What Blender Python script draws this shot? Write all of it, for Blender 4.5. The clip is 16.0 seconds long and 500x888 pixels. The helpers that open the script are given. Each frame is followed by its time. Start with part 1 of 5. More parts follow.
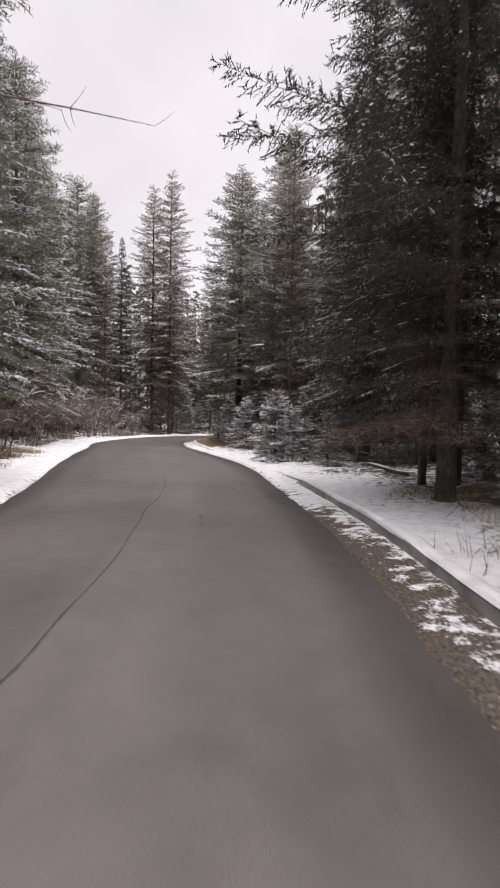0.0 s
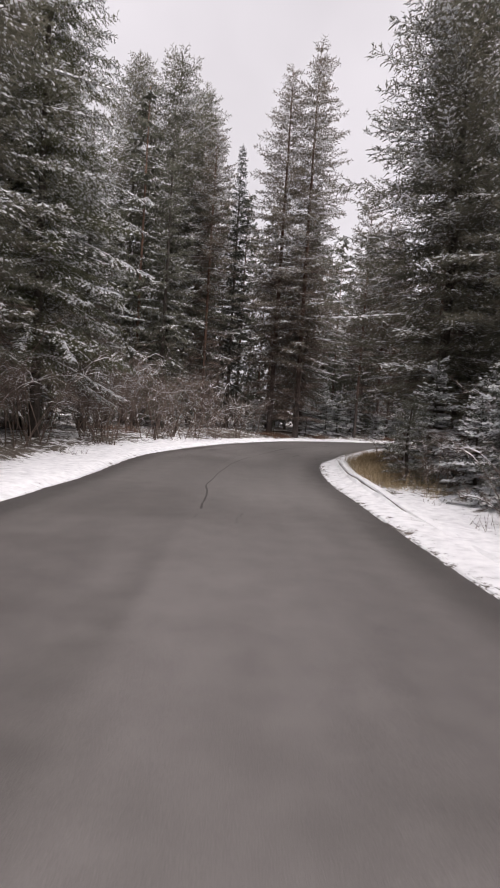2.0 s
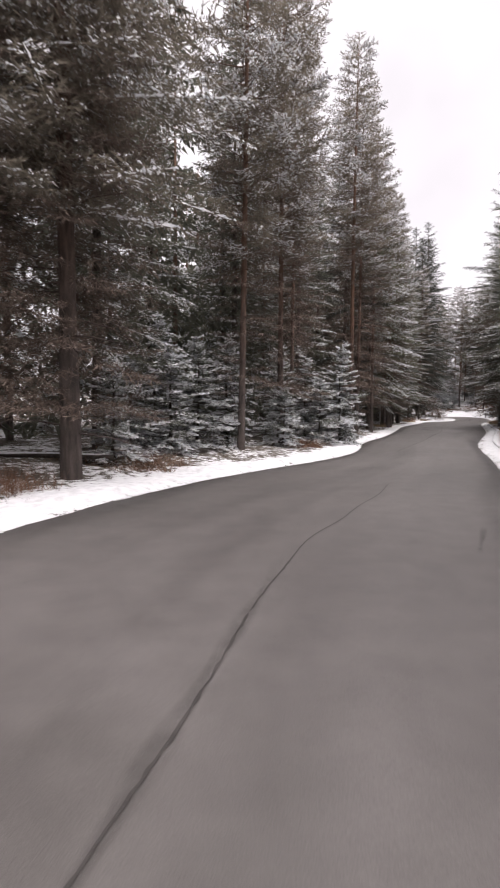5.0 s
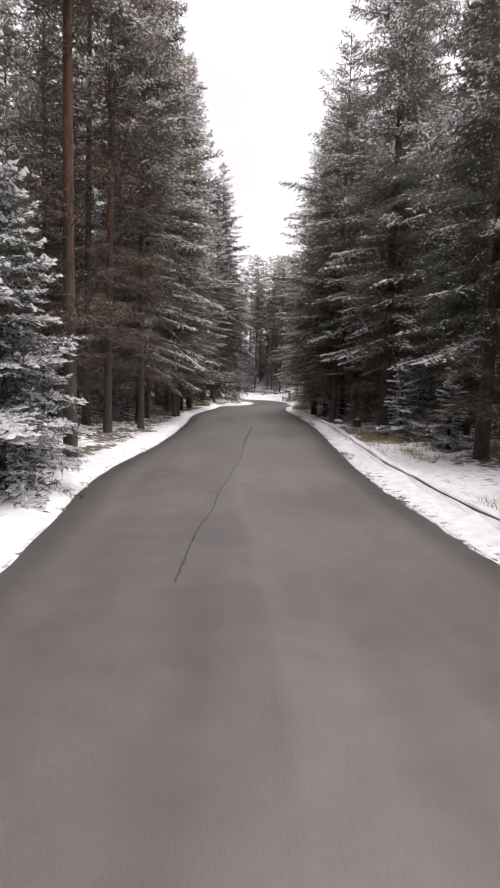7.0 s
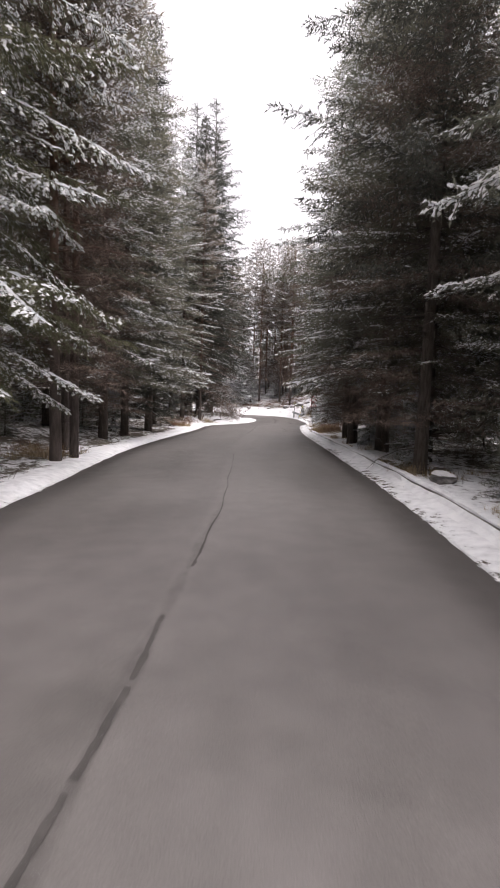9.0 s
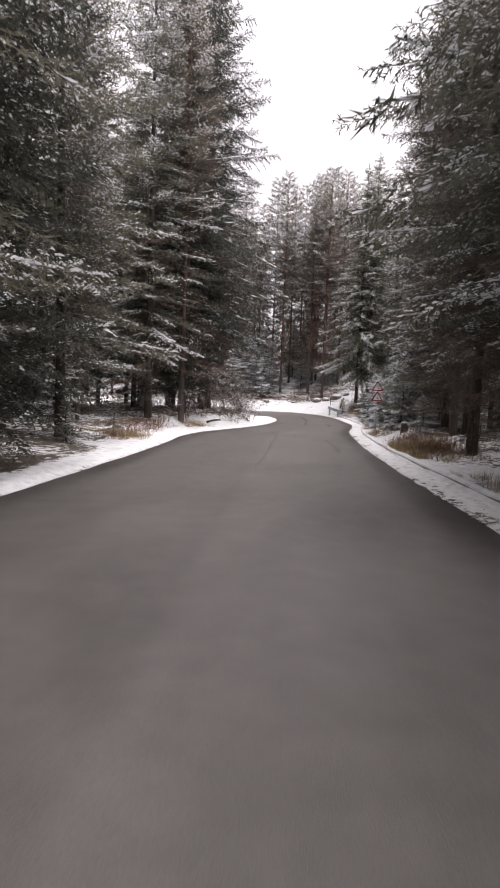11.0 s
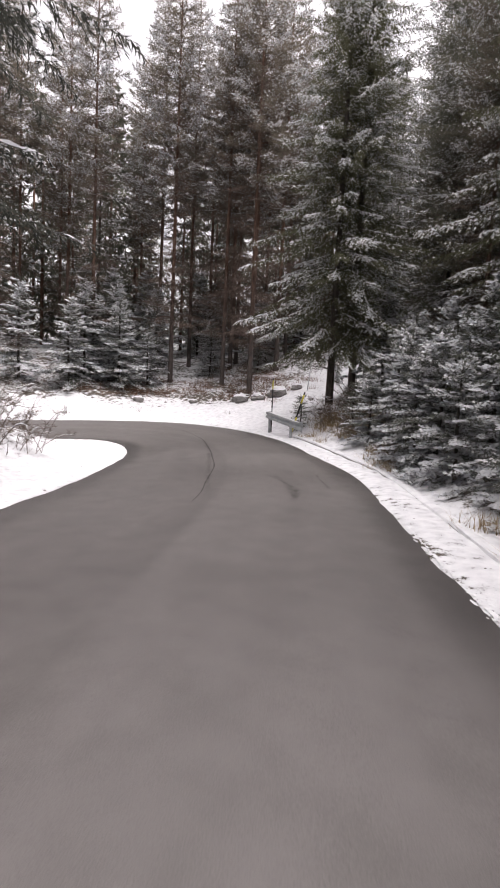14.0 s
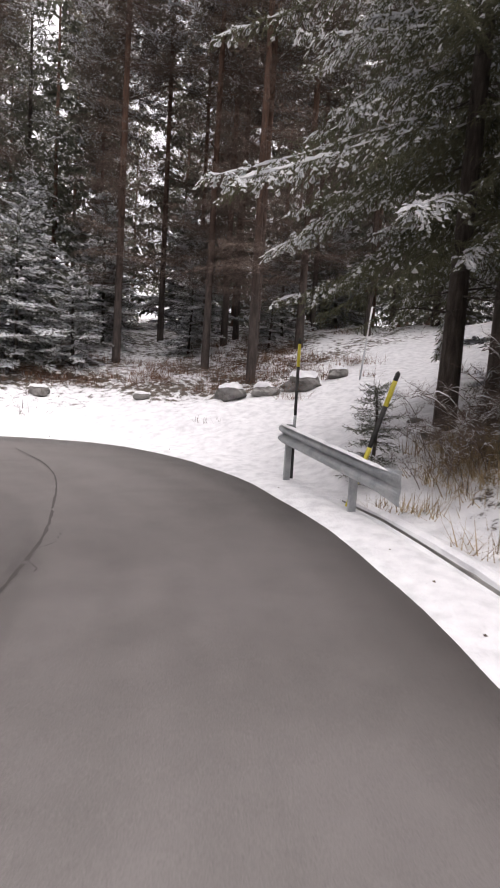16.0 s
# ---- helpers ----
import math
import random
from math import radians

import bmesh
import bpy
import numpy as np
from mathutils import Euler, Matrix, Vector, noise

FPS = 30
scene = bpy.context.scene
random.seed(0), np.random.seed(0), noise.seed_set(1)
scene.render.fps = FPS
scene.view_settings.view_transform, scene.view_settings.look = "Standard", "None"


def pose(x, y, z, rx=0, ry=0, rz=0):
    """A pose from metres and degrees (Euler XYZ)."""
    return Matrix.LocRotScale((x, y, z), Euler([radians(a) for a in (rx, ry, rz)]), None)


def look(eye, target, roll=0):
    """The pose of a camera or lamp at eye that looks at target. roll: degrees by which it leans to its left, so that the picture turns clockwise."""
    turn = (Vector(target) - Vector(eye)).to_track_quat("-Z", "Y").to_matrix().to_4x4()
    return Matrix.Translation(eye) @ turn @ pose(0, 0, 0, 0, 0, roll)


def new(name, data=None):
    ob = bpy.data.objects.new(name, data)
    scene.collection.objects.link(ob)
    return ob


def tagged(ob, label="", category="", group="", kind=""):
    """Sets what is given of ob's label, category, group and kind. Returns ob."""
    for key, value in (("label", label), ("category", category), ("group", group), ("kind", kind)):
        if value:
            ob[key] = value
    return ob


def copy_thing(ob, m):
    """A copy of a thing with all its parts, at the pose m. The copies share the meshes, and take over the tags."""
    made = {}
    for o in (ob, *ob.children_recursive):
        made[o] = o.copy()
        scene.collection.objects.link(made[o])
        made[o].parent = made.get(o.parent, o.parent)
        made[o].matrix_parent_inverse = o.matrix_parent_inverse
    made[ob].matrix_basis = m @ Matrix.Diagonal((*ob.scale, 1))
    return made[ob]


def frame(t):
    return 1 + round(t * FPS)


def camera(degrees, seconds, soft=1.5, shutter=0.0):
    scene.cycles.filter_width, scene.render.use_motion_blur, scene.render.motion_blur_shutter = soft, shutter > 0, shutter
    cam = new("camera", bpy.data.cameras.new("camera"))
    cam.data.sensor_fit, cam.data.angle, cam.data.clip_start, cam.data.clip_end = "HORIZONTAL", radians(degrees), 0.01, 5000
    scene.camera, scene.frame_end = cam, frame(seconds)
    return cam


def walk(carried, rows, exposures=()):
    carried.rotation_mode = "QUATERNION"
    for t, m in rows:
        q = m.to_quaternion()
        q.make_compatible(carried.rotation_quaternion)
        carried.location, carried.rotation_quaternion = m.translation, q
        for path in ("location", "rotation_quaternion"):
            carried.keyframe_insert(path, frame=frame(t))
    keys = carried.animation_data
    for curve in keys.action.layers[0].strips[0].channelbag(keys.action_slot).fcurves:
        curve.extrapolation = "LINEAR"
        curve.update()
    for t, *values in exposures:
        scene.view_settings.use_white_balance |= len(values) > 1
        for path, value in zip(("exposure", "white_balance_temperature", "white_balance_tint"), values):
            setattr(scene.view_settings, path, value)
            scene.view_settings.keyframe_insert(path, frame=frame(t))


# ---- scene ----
cam = camera(52.01, 16.0, soft=1.7, shutter=0.1)

# seconds, eye x y z, yaw to the left, pitch up, roll
PATH = [
    (0, -30.14, -12.55, 2.00, -25.14, -2.44, 1.12),
    (0.5, -28.06, -7.23, 2.00, -20.81, -2.87, 1.44),
    (1, -26.07, -1.70, 2.01, -17.17, -3.25, 1.85),
    (1.5, -24.57, 3.98, 2.00, -13.88, -3.32, 2.81),
    (2, -23.47, 9.70, 2.01, -10.98, -3.31, 3.78),
    (2.5, -22.55, 15.37, 2.00, -9.06, -3.57, 3.85),
    (3, -21.66, 20.85, 2.01, -8.13, -4.39, 4.16),
    (3.5, -20.35, 26.04, 1.97, -9.01, -5.27, 3.74),
    (4, -18.75, 31.29, 1.99, -13.85, -5.41, 2.39),
    (4.5, -16.16, 36.64, 1.99, -21.51, -4.59, 1.75),
    (5, -13.15, 41.24, 2.01, -29.90, -3.95, 0.54),
    (5.2, -11.81, 42.82, 2.00, -33.40, -4.14, 0.68),
    (5.5, -9.89, 45.23, 2.00, -38.38, -4.74, 1.25),
    (6, -6.39, 48.89, 2.00, -45.23, -5.68, 1.91),
    (6.5, -2.58, 52.14, 2.00, -50.03, -5.95, 1.98),
    (7, 1.36, 55.08, 2.00, -52.72, -5.72, 1.92),
    (7.3, 3.74, 56.75, 2.00, -53.39, -5.51, 2.05),
    (7.5, 5.30, 57.84, 2.00, -53.54, -5.42, 2.24),
    (8, 9.58, 60.78, 1.99, -53.34, -5.33, 2.04),
    (8.5, 13.97, 63.85, 1.98, -52.60, -4.72, 0.98),
    (9, 18.34, 67.04, 2.00, -51.78, -4.20, 1.97),
    (9.5, 22.48, 70.19, 2.01, -51.01, -3.86, 1.44),
    (9.7, 24.11, 71.45, 2.00, -50.56, -3.66, 1.06),
    (10, 26.64, 73.41, 2.00, -50.00, -4.09, 1.15),
    (10.5, 31.05, 76.87, 2.00, -49.55, -5.24, 1.76),
    (11, 35.57, 80.45, 2.00, -49.67, -5.06, 2.25),
    (11.5, 40.12, 83.98, 2.00, -50.44, -3.38, 3.30),
    (11.8, 42.82, 86.01, 1.99, -51.31, -2.61, 3.83),
    (12, 44.62, 87.28, 1.99, -52.04, -2.66, 3.61),
    (12.5, 49.16, 90.26, 2.03, -53.84, -2.94, 2.89),
    (13, 53.33, 92.83, 2.00, -55.36, -3.31, 2.71),
    (13.5, 57.48, 95.40, 2.00, -57.14, -3.91, 3.57),
    (14, 61.26, 97.55, 2.01, -58.76, -4.86, 2.70),
    (14.5, 64.99, 99.51, 2.01, -60.10, -5.79, 2.30),
    (15, 68.31, 101.15, 1.98, -60.27, -6.33, 2.02),
    (15.5, 71.40, 102.89, 1.98, -59.48, -6.13, 2.08),
    (16, 73.99, 104.75, 2.00, -57.04, -5.30, 3.70),
]


def aimed(x, y, z, yaw, pitch, roll):
    a, b = radians(yaw), radians(pitch)
    ahead = Vector((-math.sin(a) * math.cos(b), math.cos(a) * math.cos(b), math.sin(b)))
    return look((x, y, z), Vector((x, y, z)) + ahead, roll)


# the clip's camera opens up where the forest closes in
EXPOSURES = [(0.0, 0.47), (0.5, 0.42), (1.5, 0.32), (2.5, 0.37), (3.5, 0.57), (4.0, 0.7), (4.5, 0.78), (5.0, 0.77), (7.5, 0.88), (8.5, 1.1), (9.5, 1.2), (12.0, 0.79), (13.5, 0.77), (14.5, 1.1), (16.0, 0.98)]
walk(cam, [(r[0], aimed(*r[1:])) for r in PATH], [(t, stops, 6590, 17) for t, stops in EXPOSURES])

# ---- light: a bright overcast winter sky, with a wide soft sun behind the cloud ----
SUN_UP, SUN_ROUND = radians(72), radians(150)
world = bpy.data.worlds.new("overcast")
scene.world = world
world.use_nodes = True
wn, wl = world.node_tree.nodes, world.node_tree.links
sky = wn.new("ShaderNodeTexSky")
sky.sky_type, sky.sun_disc = "NISHITA", False
sky.sun_elevation, sky.sun_rotation = SUN_UP, SUN_ROUND
sky.air_density, sky.dust_density, sky.ozone_density = 1.0, 6.0, 1.0
grey = wn.new("ShaderNodeHueSaturation")
grey.inputs["Saturation"].default_value = 0.10
even = wn.new("ShaderNodeMix")
even.data_type = "RGBA"
even.inputs[0].default_value = 0.5
even.inputs[7].default_value = (6.2, 6.1, 6.3, 1)
wl.new(sky.outputs[0], grey.inputs["Color"])
wl.new(grey.outputs[0], even.inputs[6])
cloud, soft_grey, veil = wn.new("ShaderNodeTexNoise"), wn.new("ShaderNodeMapRange"), wn.new("ShaderNodeMix")
cloud.inputs["Scale"].default_value, cloud.inputs["Detail"].default_value = 2.2, 4
soft_grey.inputs["From Min"].default_value, soft_grey.inputs["From Max"].default_value = 0.3, 0.7
soft_grey.inputs["To Min"].default_value, soft_grey.inputs["To Max"].default_value = 0.80, 1.06
veil.data_type, veil.blend_type = "RGBA", "MULTIPLY"
veil.inputs[0].default_value = 1.0
wl.new(wn.new("ShaderNodeTexCoord").outputs["Generated"], cloud.inputs["Vector"])
wl.new(cloud.outputs[0], soft_grey.inputs["Value"])
wl.new(even.outputs[2], veil.inputs[6])
wl.new(soft_grey.outputs[0], veil.inputs[7])
wl.new(veil.outputs[2], wn["Background"].inputs[0])
wn["Background"].inputs[1].default_value = 0.145

sun = new("sun", bpy.data.lights.new("sun", "SUN"))
sun.data.energy, sun.data.angle, sun.data.color = 3.0, radians(75), (1.0, 0.98, 0.95)
sun.matrix_world = look((0, 0, 60), (-math.sin(SUN_ROUND) * 40, -math.cos(SUN_ROUND) * 40, 60 - 40 * math.tan(SUN_UP)))


# ---- materials ----
def material(name, colors, scale=4.0, fine=60.0, rough=0.9, bump=0.3, metal=0.0, per_island=0.0, per_object=0.0, spec=0.3, stretch=(1, 1, 1)):
    """A surface with two scales of variation between the given colours, and fine relief."""
    m = bpy.data.materials.new(name)
    m.use_nodes = True
    n, l = m.node_tree.nodes, m.node_tree.links
    b = n["Principled BSDF"]
    b.inputs["Roughness"].default_value, b.inputs["Metallic"].default_value = rough, metal
    b.inputs["Specular IOR Level"].default_value = spec
    co, mp = n.new("ShaderNodeTexCoord"), n.new("ShaderNodeMapping")
    mp.inputs["Scale"].default_value = stretch
    l.new(co.outputs["Object"], mp.inputs[0])
    big, small = n.new("ShaderNodeTexNoise"), n.new("ShaderNodeTexNoise")
    big.inputs["Scale"].default_value, small.inputs["Scale"].default_value = scale, fine
    big.inputs["Detail"].default_value, small.inputs["Detail"].default_value = 4, 3
    for t in (big, small):
        l.new(mp.outputs[0], t.inputs["Vector"])
    add = n.new("ShaderNodeMath")
    add.operation = "MULTIPLY_ADD"
    add.inputs[1].default_value = 0.35
    l.new(small.outputs[0], add.inputs[0])
    l.new(big.outputs[0], add.inputs[2])
    last = add.outputs[0]
    for amount, node, socket in ((per_island, "ShaderNodeNewGeometry", "Random Per Island"), (per_object, "ShaderNodeObjectInfo", "Random")):
        if amount:
            src, ma = n.new(node), n.new("ShaderNodeMath")
            ma.operation = "MULTIPLY_ADD"
            ma.inputs[1].default_value = amount
            l.new(src.outputs[socket], ma.inputs[0])
            l.new(last, ma.inputs[2])
            last = ma.outputs[0]
    ramp = n.new("ShaderNodeValToRGB")
    top = 0.85 + per_island + per_object
    while len(ramp.color_ramp.elements) < len(colors):
        ramp.color_ramp.elements.new(0.5)
    lo, hi = 0.45 + 0.15 * (per_island + per_object), min(1.0, top)
    for i, c in enumerate(colors):
        ramp.color_ramp.elements[i].position = lo + (hi - lo) * i / max(1, len(colors) - 1)
        ramp.color_ramp.elements[i].color = (*c, 1)
    l.new(last, ramp.inputs[0])
    l.new(ramp.outputs[0], b.inputs["Base Color"])
    if bump:
        bp = n.new("ShaderNodeBump")
        bp.inputs["Strength"].default_value, bp.inputs["Distance"].default_value = bump, 0.02
        l.new(last, bp.inputs["Height"])
        l.new(bp.outputs[0], b.inputs["Normal"])
    return m


def dusted(m, amount):
    """Adds a thin dusting of snow on what faces up, broken by noise."""
    n, l = m.node_tree.nodes, m.node_tree.links
    b = n["Principled BSDF"]
    old = b.inputs["Base Color"].links[0].from_socket
    geo, sep, noi = n.new("ShaderNodeNewGeometry"), n.new("ShaderNodeSeparateXYZ"), n.new("ShaderNodeTexNoise")
    noi.inputs["Scale"].default_value, noi.inputs["Detail"].default_value = 2.6, 6
    l.new(geo.outputs["Position"], noi.inputs["Vector"])
    l.new(geo.outputs["Normal"], sep.inputs[0])
    facing, where, both, mix = n.new("ShaderNodeMapRange"), n.new("ShaderNodeMapRange"), n.new("ShaderNodeMath"), n.new("ShaderNodeMix")
    facing.inputs["From Min"].default_value, facing.inputs["From Max"].default_value = 0.25, 0.75
    where.inputs["From Min"].default_value, where.inputs["From Max"].default_value = 0.72 - amount * 0.8, 0.86 - amount * 0.8
    l.new(sep.outputs[2], facing.inputs["Value"])
    l.new(noi.outputs[0], where.inputs["Value"])
    both.operation = "MULTIPLY"
    l.new(facing.outputs[0], both.inputs[0])
    l.new(where.outputs[0], both.inputs[1])
    mix.data_type = "RGBA"
    mix.inputs[7].default_value = (0.72, 0.73, 0.75, 1)
    l.new(both.outputs[0], mix.inputs[0])
    l.new(old, mix.inputs[6])
    l.new(mix.outputs[2], b.inputs["Base Color"])
    return m


def grey_foot(m, low, high):
    """Old grey-brown bark at the foot of a pine, which turns to thin reddish bark higher up."""
    n, l = m.node_tree.nodes, m.node_tree.links
    b = n["Principled BSDF"]
    old = b.inputs["Base Color"].links[0].from_socket
    co, sep, up, mix = n.new("ShaderNodeTexCoord"), n.new("ShaderNodeSeparateXYZ"), n.new("ShaderNodeMapRange"), n.new("ShaderNodeMix")
    l.new(co.outputs["Object"], sep.inputs[0])
    up.inputs["From Min"].default_value, up.inputs["From Max"].default_value = low, high
    l.new(sep.outputs[2], up.inputs["Value"])
    grey = n.new("ShaderNodeHueSaturation")
    grey.inputs["Saturation"].default_value, grey.inputs["Value"].default_value = 0.45, 0.75
    l.new(old, grey.inputs["Color"])
    mix.data_type = "RGBA"
    l.new(up.outputs[0], mix.inputs[0])
    l.new(grey.outputs[0], mix.inputs[6])
    l.new(old, mix.inputs[7])
    l.new(mix.outputs[2], b.inputs["Base Color"])


def translucent(m, share):
    """Lets part of the light through thin needles."""
    n, l = m.node_tree.nodes, m.node_tree.links
    b, out = n["Principled BSDF"], n["Material Output"]
    t, mix = n.new("ShaderNodeBsdfTranslucent"), n.new("ShaderNodeMixShader")
    l.new(b.inputs["Base Color"].links[0].from_socket, t.inputs["Color"])
    mix.inputs[0].default_value = share
    l.new(b.outputs[0], mix.inputs[1])
    l.new(t.outputs[0], mix.inputs[2])
    l.new(mix.outputs[0], out.inputs["Surface"])
    return m


NEEDLES = dusted(material("spruce_needles", [(0.074, 0.080, 0.062), (0.124, 0.128, 0.100), (0.176, 0.174, 0.138)], 0.7, 9, 0.75, 0, per_island=0.35, per_object=0.2), 0.22)
SNOWY_NEEDLES = dusted(material("young_spruce_needles", [(0.066, 0.074, 0.060), (0.110, 0.118, 0.096), (0.156, 0.160, 0.130)], 0.7, 9, 0.75, 0, per_island=0.35, per_object=0.2), 0.42)
BROWN_NEEDLES = dusted(material("brown_green_pine_needles", [(0.096, 0.086, 0.068), (0.154, 0.135, 0.108), (0.210, 0.182, 0.146)], 0.7, 9, 0.75, 0, per_island=0.35, per_object=0.2), 0.27)
DARK_NEEDLES = dusted(material("dark_spruce_needles", [(0.028, 0.031, 0.027), (0.050, 0.053, 0.045), (0.080, 0.082, 0.068)], 0.7, 9, 0.75, 0, per_island=0.35, per_object=0.2), 0.12)
OLIVE_NEEDLES = dusted(material("olive_spruce_needles", [(0.052, 0.056, 0.034), (0.092, 0.096, 0.056), (0.140, 0.138, 0.086)], 0.7, 9, 0.75, 0, per_island=0.35, per_object=0.2), 0.14)
PINE_NEEDLES = dusted(material("pine_needles", [(0.086, 0.090, 0.068), (0.140, 0.138, 0.106), (0.190, 0.178, 0.138)], 0.7, 9, 0.75, 0, per_island=0.35, per_object=0.2), 0.25)
BARK = material("spruce_bark", [(0.030, 0.024, 0.020), (0.065, 0.052, 0.044), (0.11, 0.095, 0.085)], 5, 40, 0.95, 0.9, per_object=0.2, stretch=(3, 3, 0.6))
PINE_BARK = material("pine_bark", [(0.060, 0.038, 0.030), (0.115, 0.068, 0.049), (0.180, 0.105, 0.072)], 4, 30, 0.95, 0.9, per_object=0.2, stretch=(3, 3, 0.6))
grey_foot(PINE_BARK, 2.0, 8.0)
TWIG = material("bare_twig", [(0.070, 0.050, 0.040), (0.130, 0.096, 0.078), (0.20, 0.155, 0.130)], 6, 40, 0.9, 0.4, per_island=0.3)
SNOW = material("snow", [(0.56, 0.56, 0.575), (0.68, 0.68, 0.695), (0.76, 0.76, 0.77)], 3, 50, 0.7, 0.35, spec=0.25)
FROST = material("branch_snow", [(0.66, 0.68, 0.71), (0.78, 0.79, 0.81), (0.86, 0.86, 0.87)], 3, 20, 0.8, 0, per_island=0.3)
for m, share in ((NEEDLES, 0.5), (DARK_NEEDLES, 0.4), (OLIVE_NEEDLES, 0.5), (PINE_NEEDLES, 0.5), (BROWN_NEEDLES, 0.5), (SNOWY_NEEDLES, 0.5), (FROST, 0.42)):
    translucent(m, share)
CONCRETE = material("kerb_concrete", [(0.20, 0.19, 0.18), (0.29, 0.28, 0.265), (0.38, 0.37, 0.35)], 3, 60, 0.9, 0.6)
STEEL = material("galvanised_steel", [(0.32, 0.34, 0.35), (0.42, 0.44, 0.45), (0.52, 0.53, 0.53)], 4, 40, 0.5, 0.15, metal=0.6)
YELLOW = material("yellow_paint", [(0.42, 0.36, 0.03), (0.55, 0.47, 0.05), (0.62, 0.54, 0.10)], 8, 60, 0.6, 0.15)
BLACK = material("black_paint", [(0.012, 0.012, 0.012), (0.025, 0.024, 0.023), (0.045, 0.042, 0.04)], 8, 60, 0.6, 0.15)
RED = material("red_sign_film", [(0.22, 0.010, 0.012), (0.30, 0.015, 0.018), (0.36, 0.03, 0.03)], 8, 60, 0.45, 0.05)
WHITE = material("white_sign_film", [(0.62, 0.61, 0.60), (0.72, 0.71, 0.70), (0.78, 0.78, 0.77)], 8, 60, 0.45, 0.05)
STONE = material("boulder_stone", [(0.10, 0.095, 0.09), (0.18, 0.17, 0.16), (0.28, 0.27, 0.26)], 3, 30, 0.95, 0.9)
GRASS = material("dry_grass", [(0.15, 0.105, 0.058), (0.26, 0.19, 0.11), (0.37, 0.29, 0.18)], 2, 20, 0.9, 0, per_island=0.4)
BRACKEN = material("dead_bracken", [(0.075, 0.040, 0.025), (0.14, 0.078, 0.050), (0.23, 0.14, 0.095)], 2, 20, 0.9, 0, per_island=0.4)
LITTER = material("forest_litter", [(0.035, 0.026, 0.020), (0.08, 0.06, 0.045), (0.14, 0.11, 0.085)], 4, 30, 0.95, 0.4, per_island=0.4)


def ground_material():
    """Forest floor with patchy snow; the cover of snow is a value of the mesh."""
    m = bpy.data.materials.new("snowy_forest_floor")
    m.use_nodes = True
    n, l = m.node_tree.nodes, m.node_tree.links
    b = n["Principled BSDF"]
    b.inputs["Roughness"].default_value = 0.85
    b.inputs["Specular IOR Level"].default_value = 0.2
    co = n.new("ShaderNodeNewGeometry")
    noises = []
    for s, det in ((0.55, 5), (4.5, 5), (26, 4)):
        t = n.new("ShaderNodeTexNoise")
        t.inputs["Scale"].default_value, t.inputs["Detail"].default_value = s, det
        l.new(co.outputs["Position"], t.inputs["Vector"])
        noises.append(t)
    cover = n.new("ShaderNodeAttribute")
    cover.attribute_name = "cover"
    last = cover.outputs["Fac"]
    for t, k in zip(noises, (0.8, 0.9, 0.55)):
        c, a = n.new("ShaderNodeMath"), n.new("ShaderNodeMath")
        c.operation, a.operation = "SUBTRACT", "MULTIPLY_ADD"
        c.inputs[1].default_value = 0.5
        a.inputs[1].default_value = k
        l.new(t.outputs[0], c.inputs[0])
        l.new(c.outputs[0], a.inputs[0])
        l.new(last, a.inputs[2])
        last = a.outputs[0]
    step = n.new("ShaderNodeMapRange")
    step.inputs["From Min"].default_value, step.inputs["From Max"].default_value = 0.44, 0.56
    l.new(last, step.inputs["Value"])
    earth, white, mix = n.new("ShaderNodeValToRGB"), n.new("ShaderNodeValToRGB"), n.new("ShaderNodeMix")
    for r, cs in ((earth, ((0.040, 0.034, 0.029), (0.10, 0.083, 0.066), (0.17, 0.145, 0.12))), (white, ((0.56, 0.56, 0.575), (0.68, 0.68, 0.695), (0.76, 0.76, 0.77)))):
        r.color_ramp.elements.new(0.5)
        for i, c in enumerate(cs):
            r.color_ramp.elements[i].position, r.color_ramp.elements[i].color = 0.3 + 0.2 * i, (*c, 1)
    l.new(noises[2].outputs[0], earth.inputs[0])
    l.new(noises[1].outputs[0], white.inputs[0])
    mix.data_type = "RGBA"
    l.new(step.outputs[0], mix.inputs[0])
    l.new(earth.outputs[0], mix.inputs[6])
    l.new(white.outputs[0], mix.inputs[7])
    l.new(mix.outputs[2], b.inputs["Base Color"])
    bp = n.new("ShaderNodeBump")
    bp.inputs["Strength"].default_value, bp.inputs["Distance"].default_value = 0.55, 0.06
    l.new(last, bp.inputs["Height"])
    l.new(bp.outputs[0], b.inputs["Normal"])
    return m


